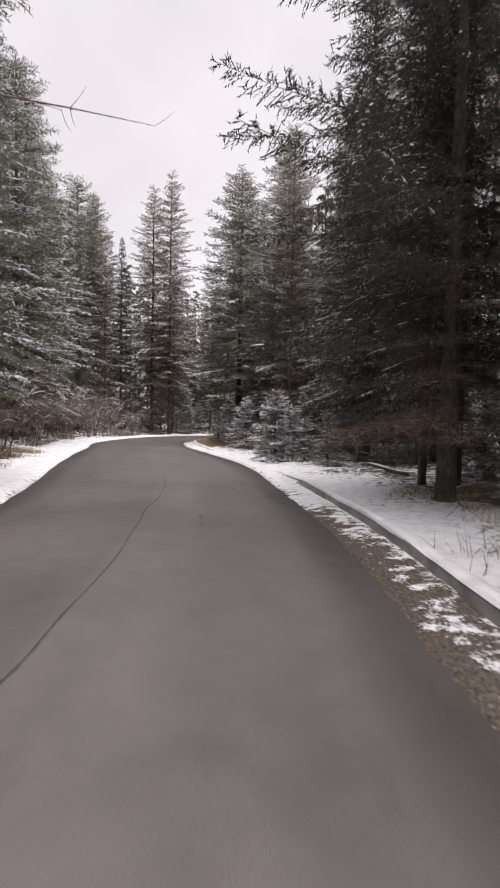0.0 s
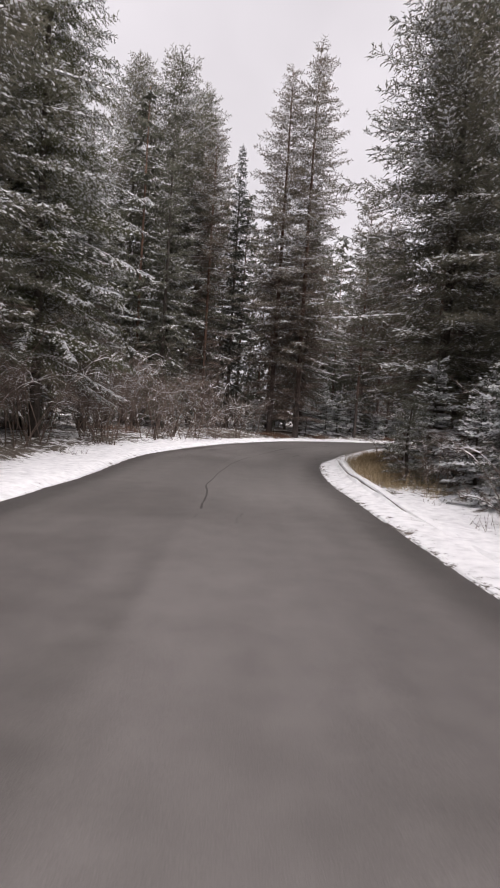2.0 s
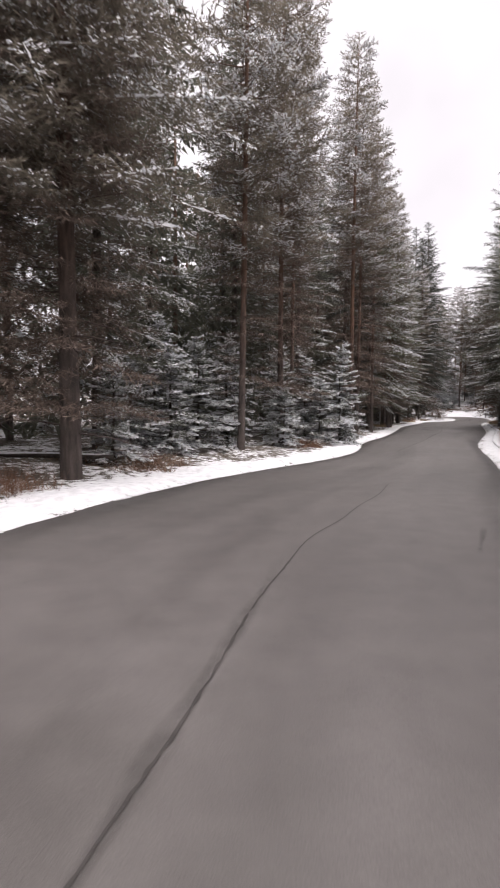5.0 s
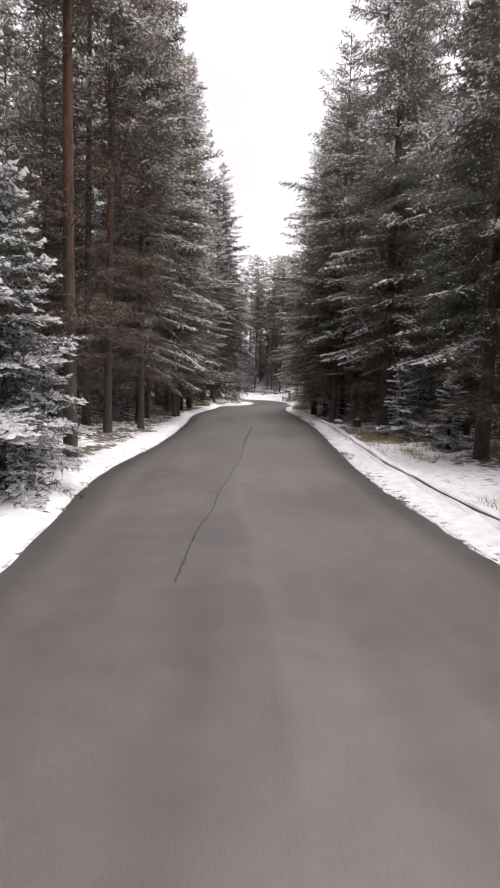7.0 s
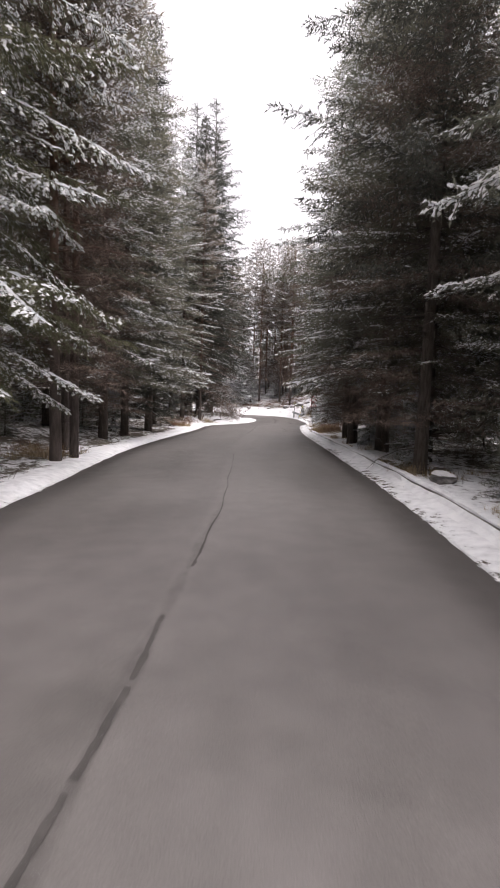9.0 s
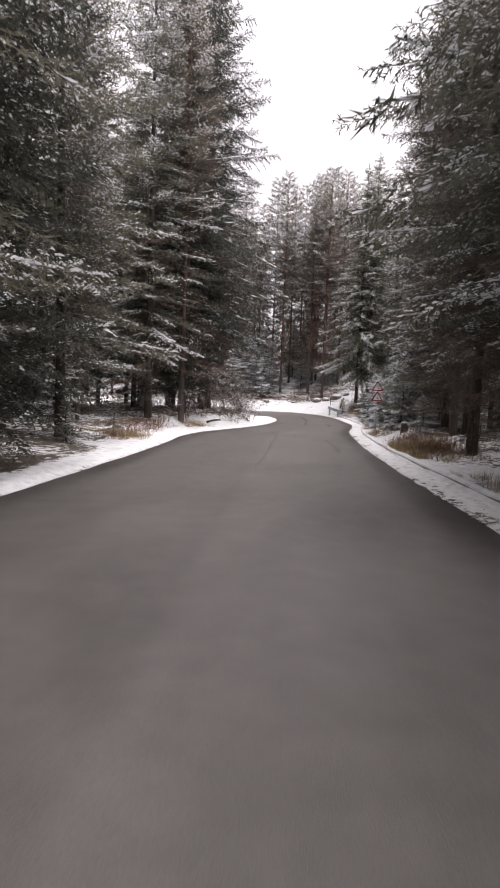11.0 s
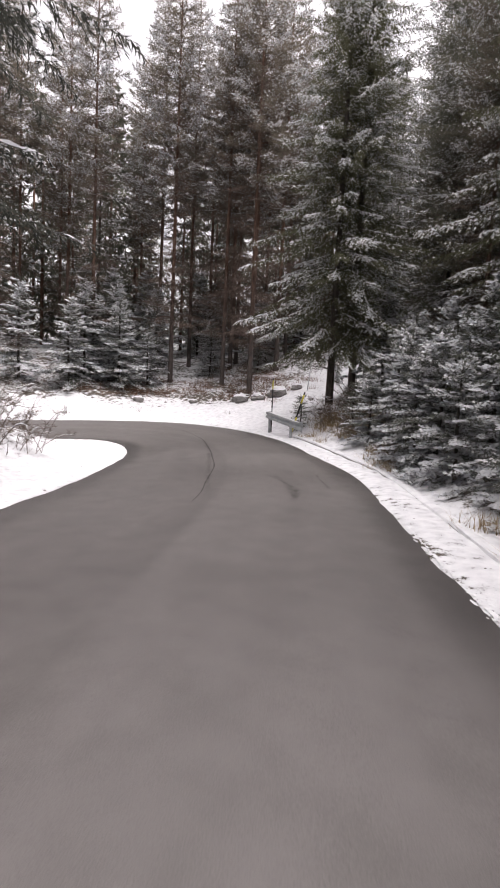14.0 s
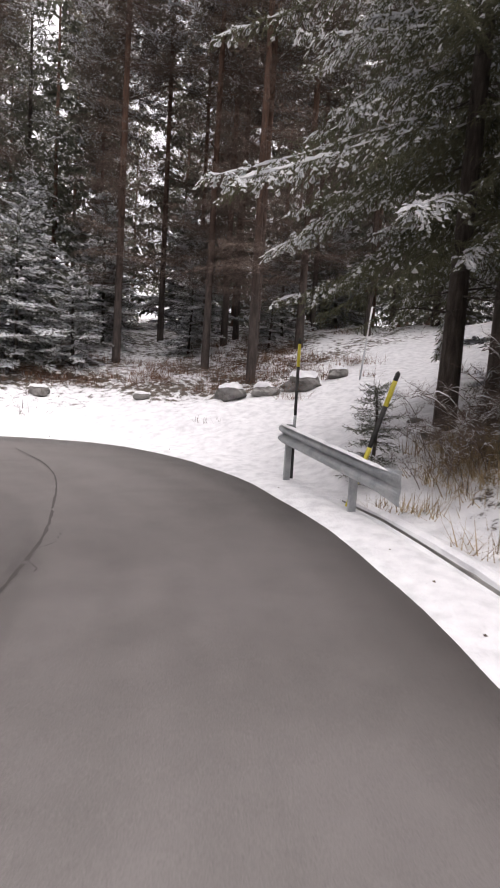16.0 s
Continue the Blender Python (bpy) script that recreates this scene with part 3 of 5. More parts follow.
def sprays(rng, at, az, ln, rise, droop, hang, white, ds=0.17, sub=0.16, tlen=0.34, wide=0.04, leaf=0.55, lift=0.55, roll=0.8, brush=0.7, inner=0.10, load=1.0):
    """Conifer boughs: spines that sag and lift at the tip, thin side twigs, and tufts of short needles all round each twig.
    Gives blades of four and of three corners, and those of the small cushions of snow that lie on top."""
    n_b = len(ln)
    white = white * 4.0 * rng.random_sample(n_b) ** 2.2
    out = np.stack([np.cos(az), np.sin(az), np.zeros(n_b)], 1)
    side = np.stack([-out[:, 1], out[:, 0], np.zeros(n_b)], 1)
    bend = rng.uniform(-0.18, 0.18, n_b)

    def on(b, k):
        z = ln[b] * (rise[b] * k - droop[b] * k * k + lift * droop[b] * k ** 3)
        return at[b] + out[b] * (ln[b] * k)[:, None] + side[b] * (ln[b] * bend[b] * k * k)[:, None] + UP * z[:, None]

    n = np.maximum(4, (ln / ds).astype(int))
    b = np.repeat(np.arange(n_b), n)
    j = np.arange(len(b)) - np.repeat(np.cumsum(n) - n, n)
    k = inner + (0.99 - inner) * (j + rng.uniform(0.1, 0.9, len(b))) / n[b]
    b, k = np.concatenate([b, b]), np.concatenate([k, np.clip(k + rng.uniform(-0.03, 0.03, len(k)), 0.08, 0.99)])
    sg = np.repeat([-1.0, 1.0], len(b) // 2)[:, None]
    u = rng.random_sample((8, len(b), 1))
    p = on(b, k)
    tang = unit(on(b, k + 0.02) - p)
    tl = (tlen * ln[b] * (1 - k) ** 0.8 * (0.45 + 0.55 * np.minimum(1, k * 3)) + 0.16 + 1.2 * wide)[:, None] * (0.55 + 0.8 * u[0])
    d = unit(tang * (0.3 + 0.5 * u[1]) + side[b] * sg * (0.5 + 0.5 * u[2]) - UP * (hang[b][:, None] * u[7] - 0.10 + (u[3] - 0.4) * 0.30 * roll))
    flat = unit(np.stack([d[:, 1], -d[:, 0], np.zeros(len(d))], 1))
    w = (flat + UP * (u[4] - 0.5)) * wide * 0.22
    mid = p + d * tl * 0.45
    quads = [np.stack([p, mid + w, p + d * tl, mid - w], 1)]
    for q in range(4):
        a, c = on(np.arange(n_b), np.full(n_b, q / 4)), on(np.arange(n_b), np.full(n_b, (q + 1) / 4))
        x = side * wide * (0.55 - 0.1 * q)
        quads.append(np.stack([a - x, c - x, c + x, a + x], 1))
    m = 2 + (1.7 * tl[:, 0] / sub).astype(int)
    t = np.repeat(np.arange(len(tl)), m)
    j = (np.arange(len(t)) - np.repeat(np.cumsum(m) - m, m))[:, None]
    r = rng.random_sample((6, len(t), 1))
    c = p[t] + d[t] * tl[t] * (j + 0.1 + 0.8 * r[0]) / m[t][:, None]
    wild = rng.normal(0, 1, (len(t), 3))
    e = unit(d[t] * 0.7 + unit(wild) * brush - UP * hang[b][t][:, None] * 0.5 * r[3])
    sl = np.minimum(np.maximum(tl[t] * 0.5, sub * 0.7), sub * 1.35) * (0.6 + 0.7 * r[4])
    f = unit(np.cross(e, unit(rng.normal(0, 1, (len(t), 3))) + 1e-3)) * wide * (leaf * (0.65 + 0.45 * r[5]))
    tris = np.stack([c + f, c + e * sl, c - f], 1)

    def cushions(c, along, size):
        """Low roofs of snow with four uneven corners."""
        v = rng.random_sample((6, len(c), 1))
        a = unit(along + 0.7 * np.stack([v[0][:, 0] - 0.5, v[1][:, 0] - 0.5, 0.3 * (v[2][:, 0] - 0.5)], 1))
        across = unit(np.stack([a[:, 1], -a[:, 0], 0 * a[:, 0]], 1))
        long, broad = size * (0.55 + 0.9 * v[3]), size * (0.28 + 0.38 * v[4])
        c = c + UP * 0.25 * broad
        top = c + UP * broad * (0.35 + 0.3 * v[5])
        first, end, lo, ro = c - a * long * 0.5, c + a * long * 0.5, c + across * broad - UP * 0.4 * broad, c - across * broad - UP * 0.4 * broad
        return [np.stack([first, lo, end, top], 1), np.stack([first, top, end, ro], 1)]

    lump = min(0.30, wide * 1.8 * load)
    snow = []
    for q in range(5):
        pick = rng.random_sample(len(b)) < white[b] * (0.9, 0.75, 0.65, 0.6, 0.5)[q] * (0.15 + 1.0 * k)
        f = rng.uniform(0.1, 1.0, (int(pick.sum()), 1))
        snow += cushions(p[pick] + d[pick] * tl[pick] * f, d[pick], lump)
    for q in range(12):
        some = np.nonzero(rng.random_sample(n_b) < white * 0.9)[0]
        lo = rng.uniform(0.15, 0.92, len(some))
        a, c = on(some, lo) + UP * 0.02, on(some, np.minimum(1, lo + rng.uniform(0.05, 0.16, len(some)))) + UP * 0.02
        y = side[some] * wide * (0.5 + 0.5 * load) * rng.uniform(0.5, 1.2, (len(some), 1))
        mid = (a + c) / 2 + side[some] * wide * rng.uniform(-0.6, 0.6, (len(some), 1))
        top, low = mid + UP * wide * (0.5 + 0.5 * load) * rng.uniform(0.6, 1.3, (len(some), 1)), mid - UP * wide * 0.5
        snow += [np.stack([a, low + y, c, top], 1), np.stack([a, top, c, low - y], 1)]
    return np.concatenate(quads), tris, np.concatenate(snow)


def trunk_mesh(rng, tall, thick, mat, bend=0.15, stubs=0, from_to=(0.05, 0.5)):
    so = Soup()
    k = np.linspace(0, 1, 9)
    bx, by = rng.uniform(-bend, bend), rng.uniform(-bend, bend)
    pts = [np.array((bx * math.sin(3 * t), by * math.sin(2.3 * t), tall * t - 0.4 * (t == 0))) for t in k]
    rad = [thick * (1.25 if t == 0 else 1.0) * (1 - t) ** 0.75 + 0.012 for t in k]
    so.tube(pts, rad, 9)
    for _ in range(stubs):
        z = tall * rng.uniform(*from_to)
        az, ln = rng.uniform(0, 6.28), rng.uniform(0.5, 1.9)
        a = np.array((0, 0, z))
        m = a + np.array((math.cos(az), math.sin(az), rng.uniform(-0.25, 0.2))) * ln * 0.55
        b = m + np.array((math.cos(az + 0.3), math.sin(az + 0.3), rng.uniform(-0.5, 0.1))) * ln * 0.5
        so.tube([a, m, b], [0.022, 0.013, 0.005], 4)
        for _ in range(5):
            f = rng.uniform(0.2, 1)
            c = a + (b - a) * f
            so.tube([c, c + np.array((rng.uniform(-0.5, 0.5), rng.uniform(-0.5, 0.5), rng.uniform(-0.35, 0.1)))], [0.008, 0.003], 3)
    return so.mesh("trunk", mat, True)


def make_tree(name, trunk, crown, frost, label, crown_label, group="", category="tree"):
    root = new(name)
    part("trunk", trunk, root)
    tagged(part("crown", crown, root, crown_label), kind="stuff")
    if frost is not None:
        tagged(part("branch_snow", frost, root, "fresh white snow on the boughs"), kind="stuff")
    return tagged(root, label, category, group)


def spruce(seed, tall, spread, bare, gap, white, mat=NEEDLES, droop=0.35, stubs=20, wide=0.045, hang=0.15, ds=0.17, sub=0.16, tlen=0.34, label="tall dark green spruce dusted with snow", ragged=0.4, tip=0.75, taper=0.8, dead=0, name="spruce", sag=-0.12, roll=1.6, ring=6, bark=BARK, load=1.0):
    rng = np.random.RandomState(seed)
    rows = []
    z = tall * bare
    while z < tall * 0.985:
        f = (z - tall * bare) / (tall * (1 - bare))
        reach = spread * (1 - f) ** taper * (0.75 + 0.25 * min(1, f * 6)) + 0.15
        n = ring if f < 0.85 else 5
        a0 = rng.uniform(0, 6.28)
        for i in range(n):
            rows.append((z + rng.uniform(-0.4, 0.4) * gap, a0 + i * 6.283 / n + rng.uniform(-0.35, 0.35), reach * rng.uniform(1 - ragged, 1 + ragged * 0.6), sag + tip * f ** 1.5 + rng.uniform(-0.12, 0.12), droop * (1 - 0.6 * f), hang * (1 - 0.5 * f), white * (1.25 - 0.7 * f)))
        z += gap * (1 - 0.5 * f) * rng.uniform(0.8, 1.2)
    k = np.array(rows)
    at = np.stack([np.zeros(len(k)), np.zeros(len(k)), k[:, 0]], 1)
    quads, tris, snow = sprays(rng, at, k[:, 1], k[:, 2], k[:, 3], k[:, 4], k[:, 5], k[:, 6], ds, sub, tlen, wide, roll=roll, load=load)
    a = rng.uniform(0, 6.28, 6)
    p = np.stack([np.zeros(6), np.zeros(6), tall - rng.uniform(0.3, 0.6, 6)], 1)
    x = np.stack([-np.sin(a), np.cos(a), np.zeros(6)], 1) * wide * 0.6
    top = p + np.stack([0.1 * np.cos(a), 0.1 * np.sin(a), np.full(6, 0.75)], 1)
    quads = np.concatenate([quads, np.stack([p, (p + top) / 2 + x, top, (p + top) / 2 - x], 1)])
    root = make_tree(name, trunk_mesh(rng, tall, 0.0065 * tall + 0.03, bark, stubs=stubs, from_to=(0.03, bare + 0.12)), fine_mesh("crown", quads, tris, mat), fine_mesh("branch_snow", snow, np.zeros((0, 3, 3)), FROST), label, "needles in layered sprays")
    if dead:
        dead_wood(rng, root, tall * 0.05, tall * (bare + 0.25), dead, spread * 0.6)
    return root


def dead_wood(rng, root, lo, hi, n, reach):
    """Dry, bare boughs below the green crown."""
    ln = reach * rng.uniform(0.45, 1.1, n)
    at = np.stack([np.zeros(n), np.zeros(n), rng.uniform(lo, hi, n)], 1)
    quads, tris, snow = sprays(rng, at, rng.uniform(0, 6.283, n), ln, rng.uniform(-0.3, 0.15, n), np.full(n, 0.2), np.full(n, 0.3), np.full(n, 0.0), 0.16, 0.15, 0.36, 0.013, 0.8)
    tagged(part("dead_wood", fine_mesh("dead_wood", quads, tris, TWIG), root, "dry brown twigs without needles"), kind="stuff")


def pine(seed, tall, spread, bare, boughs, white, label="tall Scots pine with bare reddish trunk", stubs=26, dead=40):
    """A pine: a long bare trunk, dry twigs on it, and an airy crown of upturned boughs."""
    rng = np.random.RandomState(seed)
    limbs = Soup()
    f = (np.arange(boughs) + rng.uniform(0, 1, boughs)) / boughs
    z = tall * (bare + (1 - bare) * f * 0.985)
    ln = spread * (0.45 + 0.55 * np.sin(math.pi * np.minimum(1, 0.25 + 0.75 * (1 - f)))) * (1.1 - 0.8 * f) * rng.uniform(0.6, 1.15, boughs)
    az = np.arange(boughs) * 2.399 + rng.uniform(-0.4, 0.4, boughs)
    rise = rng.uniform(-0.2, 0.2, boughs) + 0.45 * f
    at = np.stack([np.zeros(boughs), np.zeros(boughs), z], 1)
    quads, tris, snow = sprays(rng, at, az, ln, rise, np.full(boughs, 0.10), np.full(boughs, -0.05), np.full(boughs, white), 0.13, 0.13, 0.34, 0.042, 0.6, 1.4, 2.2, 0.85, 0.32, 1.5)
    for a, ang, l, r in zip(at, az, ln, rise):
        out = np.array((math.cos(ang), math.sin(ang), 0.0))
        limbs.tube([a, a + out * l * 0.4 + UP * l * r * 0.4, a + out * l * 0.8 + UP * l * r * 0.75], [0.009 * l + 0.010, 0.006 * l + 0.006, 0.004], 3)
    root = make_tree("pine", trunk_mesh(rng, tall, 0.0042 * tall + 0.02, PINE_BARK, stubs=stubs, from_to=(0.05, bare + 0.12)), fine_mesh("crown", quads, tris, BROWN_NEEDLES), fine_mesh("branch_snow", snow, np.zeros((0, 3, 3)), FROST), label, "grey-green needles in airy clumps")
    tagged(part("branchwork", limbs.mesh("branchwork", PINE_BARK, True), root), kind="stuff")
    dead_wood(rng, root, tall * 0.10, tall * (bare + 0.3), dead, 2.3)
    return root


def bare_shrub(seed, tall, stems, white, label):
    """A leafless bush: crooked stems that lean out and arch over, fork twice, and carry a line of snow."""
    rng = np.random.RandomState(seed)
    wood, snow = Soup(), Soup()
    ks = np.linspace(0, 1, 8)
    for i in range(stems):
        az = rng.uniform(0, 6.28)
        out = np.array((math.cos(az), math.sin(az), 0))
        side = np.array((-out[1], out[0], 0))
        h, r = tall * rng.uniform(0.35, 1.1), tall * rng.uniform(0.2, 0.75)
        base = np.array((rng.uniform(-0.5, 0.5), rng.uniform(-0.5, 0.5), -0.1))
        ph, am = rng.uniform(0, 6.28), rng.uniform(0.02, 0.08) * tall
        pts = [base + out * r * k ** 1.15 + side * am * math.sin(ph + 5 * k) * k + UP * h * (1 - (1 - k) ** 1.5) * (1 - 0.18 * k ** 4) for k in ks]
        wood.tube(pts, [0.017 * tall / 4 * rng.uniform(0.6, 1.2) * (1 - 0.85 * k) + 0.003 for k in ks], 5)
        if rng.random() < white:
            snow.ridge([p + UP * 0.012 for p in pts[4:]], [0.018] * 4, [0.02] * 4)
        for _ in range(15):
            k = rng.randint(2, 8)
            d = out * rng.uniform(-0.5, 0.8) + np.array((rng.uniform(-0.9, 0.9), rng.uniform(-0.9, 0.9), rng.uniform(-0.25, 0.8)))
            b = pts[k] + d * tall * rng.uniform(0.06, 0.20)
            m = (pts[k] + b) / 2 + UP * rng.uniform(0, 0.03) * tall + side * rng.uniform(-0.03, 0.03) * tall
            wood.tube([pts[k], m, b], [0.006, 0.004, 0.002], 3)
            if rng.random() < white:
                snow.ridge([pts[k] + UP * 0.006, m + UP * 0.007, b + UP * 0.006], [0.009] * 3, [0.010] * 3)
            for _ in range(8):
                c = m + (b - m) * rng.uniform(-0.4, 1)
                wood.tube([c, c + rng.uniform(-0.3, 0.3, 3) * tall * 0.26 + UP * 0.05], [0.003, 0.0015], 3)
    root = new("bare_shrub")
    tagged(part("stemwork", wood.mesh("stemwork", TWIG, True), root), kind="stuff")
    tagged(part("stem_snow", snow.mesh("stem_snow", FROST), root, "thin line of snow along the stems"), kind="stuff")
    return tagged(root, label, "shrub", "leafless shrubs beside the road")


def stand(ob, x, y, size=1.0, turn=None, sink=0.05, wide=1.0, lean=(0, 0)):
    """A copy of a tree at its place on the ground."""
    rng = random.Random(int(x * 131 + y * 977))
    turn = rng.uniform(0, 360) if turn is None else turn
    c = copy_thing(ob, pose(x, y, ground_z(x, y) - sink, lean[0], lean[1], turn))
    c.scale = (size * wide, size * wide, size)
    return c



# first of each kind; the others are copies
TALL = [
    spruce(1, 26, 4.2, 0.17, 0.80, 0.46, load=1.5, stubs=20, hang=0.45, dead=80, ds=0.12, sub=0.11, tlen=0.20, wide=0.036, ring=7, label="tall spruce, boughs bent under light snow"),
    spruce(2, 24, 4.0, 0.16, 0.80, 0.56, load=1.5, stubs=20, hang=0.35, dead=70, ds=0.12, sub=0.11, tlen=0.20, wide=0.036, ring=7, label="tall spruce with white-dusted boughs"),
    spruce(3, 27, 3.2, 0.06, 0.60, 0.12, mat=DARK_NEEDLES, stubs=16, hang=0.45, roll=2.0, ds=0.14, sub=0.12, tlen=0.24, label="slender dark spruce standing over the road"),
    spruce(4, 22, 4.6, 0.18, 0.80, 0.22, mat=DARK_NEEDLES, ring=7, droop=0.45, hang=1.1, tlen=0.19, ds=0.10, ragged=0.55, stubs=24, dead=60, sub=0.085, wide=0.030, label="broad spruce with long hanging sprays"),
    spruce(5, 25, 5.2, 0.14, 0.72, 0.34, mat=OLIVE_NEEDLES, ring=7, droop=0.50, sag=-0.16, hang=1.2, ragged=0.4, stubs=20, ds=0.085, sub=0.075, wide=0.027, tlen=0.15, roll=1.2, load=2.2, label="old spruce with snow along every sagging bough"),
    spruce(6, 23, 6.4, 0.24, 1.25, 0.10, mat=DARK_NEEDLES, droop=0.22, sag=0.02, hang=0.8, ragged=0.35, stubs=24, dead=60, ring=5, ds=0.10, sub=0.085, wide=0.032, tlen=0.15, label="dark spruce whose long boughs reach over the road"),
]
MID = [
    spruce(11, 22, 4.0, 0.05, 0.85, 0.34, wide=0.080, ds=0.26, sub=0.26, tlen=0.22, stubs=8, hang=0.6, roll=2.0, label="spruce in the forest edge with snow on its boughs"),
    spruce(12, 24, 3.8, 0.06, 0.85, 0.24, wide=0.080, ds=0.26, sub=0.26, tlen=0.22, stubs=8, hang=0.6, roll=2.0, label="dark spruce deeper in the forest"),
]
FULL = [
    spruce(24, 24, 4.4, 0.13, 0.56, 0.44, load=1.4, mat=PINE_NEEDLES, droop=0.14, hang=0.15, tip=0.75, taper=0.55, ds=0.15, sub=0.13, wide=0.043, tlen=0.27, ragged=0.5, stubs=10, dead=20, name="pine", roll=2.0, label="full conifer green down to its foot, dusted with snow"),
    spruce(25, 22, 4.7, 0.13, 0.58, 0.48, load=1.4, mat=PINE_NEEDLES, droop=0.12, hang=0.15, tip=0.7, taper=0.55, ds=0.15, sub=0.13, wide=0.043, tlen=0.27, ragged=0.55, stubs=10, dead=20, name="pine", roll=2.0, label="broad conifer with snowy grey-green boughs"),
]
PINES = [
    pine(21, 25, 3.4, 0.30, 130, 0.62, stubs=30, dead=70),
    pine(22, 23, 3.2, 0.36, 124, 0.65, stubs=30, dead=90),
    pine(23, 27, 3.0, 0.44, 116, 0.62, stubs=30, dead=110, label="tall straight pine with a long bare trunk"),
    spruce(26, 25, 3.9, 0.20, 0.62, 0.46, load=1.2, mat=BROWN_NEEDLES, droop=0.12, hang=0.15, tip=0.65, taper=0.6, ds=0.15, sub=0.12, wide=0.038, tlen=0.24, ragged=0.5, stubs=30, dead=170, name="pine", roll=2.0, bark=PINE_BARK, label="big brown-twigged pine with a snowy crown"),
]
YOUNG = [
    spruce(31, 5.2, 1.7, 0.02, 0.36, 1.1, ragged=0.65, mat=SNOWY_NEEDLES, load=2.6, wide=0.030, ds=0.10, sub=0.10, tlen=0.22, stubs=0, droop=0.3, label="young spruce laden with fresh snow"),
    spruce(32, 3.4, 1.3, 0.03, 0.32, 1.1, ragged=0.65, mat=SNOWY_NEEDLES, load=2.6, wide=0.027, ds=0.09, sub=0.09, tlen=0.22, stubs=0, droop=0.3, label="small spruce covered in fresh snow"),
    spruce(33, 2.2, 0.75, 0.10, 0.24, 0.5, wide=0.018, tlen=0.22, ds=0.08, sub=0.07, stubs=0, droop=0.2, label="thin spruce sapling dusted with snow"),
]
SHRUBS = [
    bare_shrub(41, 6.8, 8, 0.4, "leafless arching shrub with snow on its stems"),
    bare_shrub(42, 4.0, 10, 0.4, "tangled brown leafless bush"),
    bare_shrub(43, 1.7, 11, 0.6, "low bare bush dusted with snow"),
]
for young in YOUNG:
    young["group"] = "young spruces along the verge"
for kinds, place in ((TALL, (-60, -40)), (MID, (-64, -30)), (PINES, (-62, -20)), (FULL, (-70, -24)), (YOUNG, (-55, -33)), (SHRUBS, (-53, -28))):
    for i, ob in enumerate(kinds):
        ob.matrix_basis = pose(place[0] - 4 * i, place[1] + 3 * i, ground_z(place[0] - 4 * i, place[1] + 3 * i) - 0.05)

# trees that stand out, by place: kind, x, y, height, width
KINDS = {"a": TALL[0], "b": TALL[1], "c": TALL[2], "d": TALL[3], "e": TALL[4], "s": TALL[5], "m": MID[0], "n": MID[1], "p": PINES[0], "q": PINES[1], "r": PINES[2], "h": PINES[3], "f": FULL[0], "g": FULL[1]}
FIRST = {"a": 26, "b": 24, "c": 27, "d": 22, "e": 25, "s": 23, "m": 22, "n": 24, "p": 25, "q": 23, "r": 27, "h": 25, "f": 24, "g": 22}
BEND = [
    ("d", -18.7, -1.6, 22, 1.0), ("r", -18.3, -0.2, 24, 0.9), ("r", -17.0, -0.4, 24, 0.9), ("b", -13.4, 5.2, 22, 0.9), ("b", -16.5, -6.5, 24, 1.0), ("f", -11.6, 29.6, 24, 1.2), ("e", -28.4, 33.0, 25, 1.0), ("f", -29.8, 25.0, 25, 1.0), ("a", -27.6, 41.0, 18, 1.2),
    ("f", -10.4, 23.2, 24, 1.0), ("b", -8.6, 18.2, 24, 1.0), ("g", -10.8, 12.2, 21, 0.9), ("h", -10.6, 54.8, 34.5, 0.85), ("h", -12.8, 56.0, 32.5, 0.9), ("c", -16.8, 56.3, 25, 0.85),
    ("g", -22.6, 55.2, 31, 0.9), ("f", -26.0, 54.2, 30, 0.9), ("f", -20.2, 58.2, 31, 0.8), ("c", -17.6, 77.3, 38, 0.75), ("g", -31.5, 33.5, 23, 1.0), ("b", -29.5, 42.0, 24, 1.0),
    ("b", -31.0, 14.8, 21.5, 0.85), ("g", -33.2, 20.5, 23, 0.9), ("f", -36.5, 5.0, 20, 1.0), ("p", -2.8, 60.0, 25, 1.05), ("q", 0.6, 62.2, 24, 1.1), ("b", -8.8, 59.5, 24, 1.0), ("b", -31.5, 49.5, 25, 1.0), ("f", -34.0, 43.5, 25, 1.0), ("a", -35.5, 37.5, 26, 1.0), ("m", -36.0, 47.5, 24, 1.0), ("m", -28.6, 52.0, 20, 1.1), ("m", -38.0, 31.0, 24, 1.0),
]
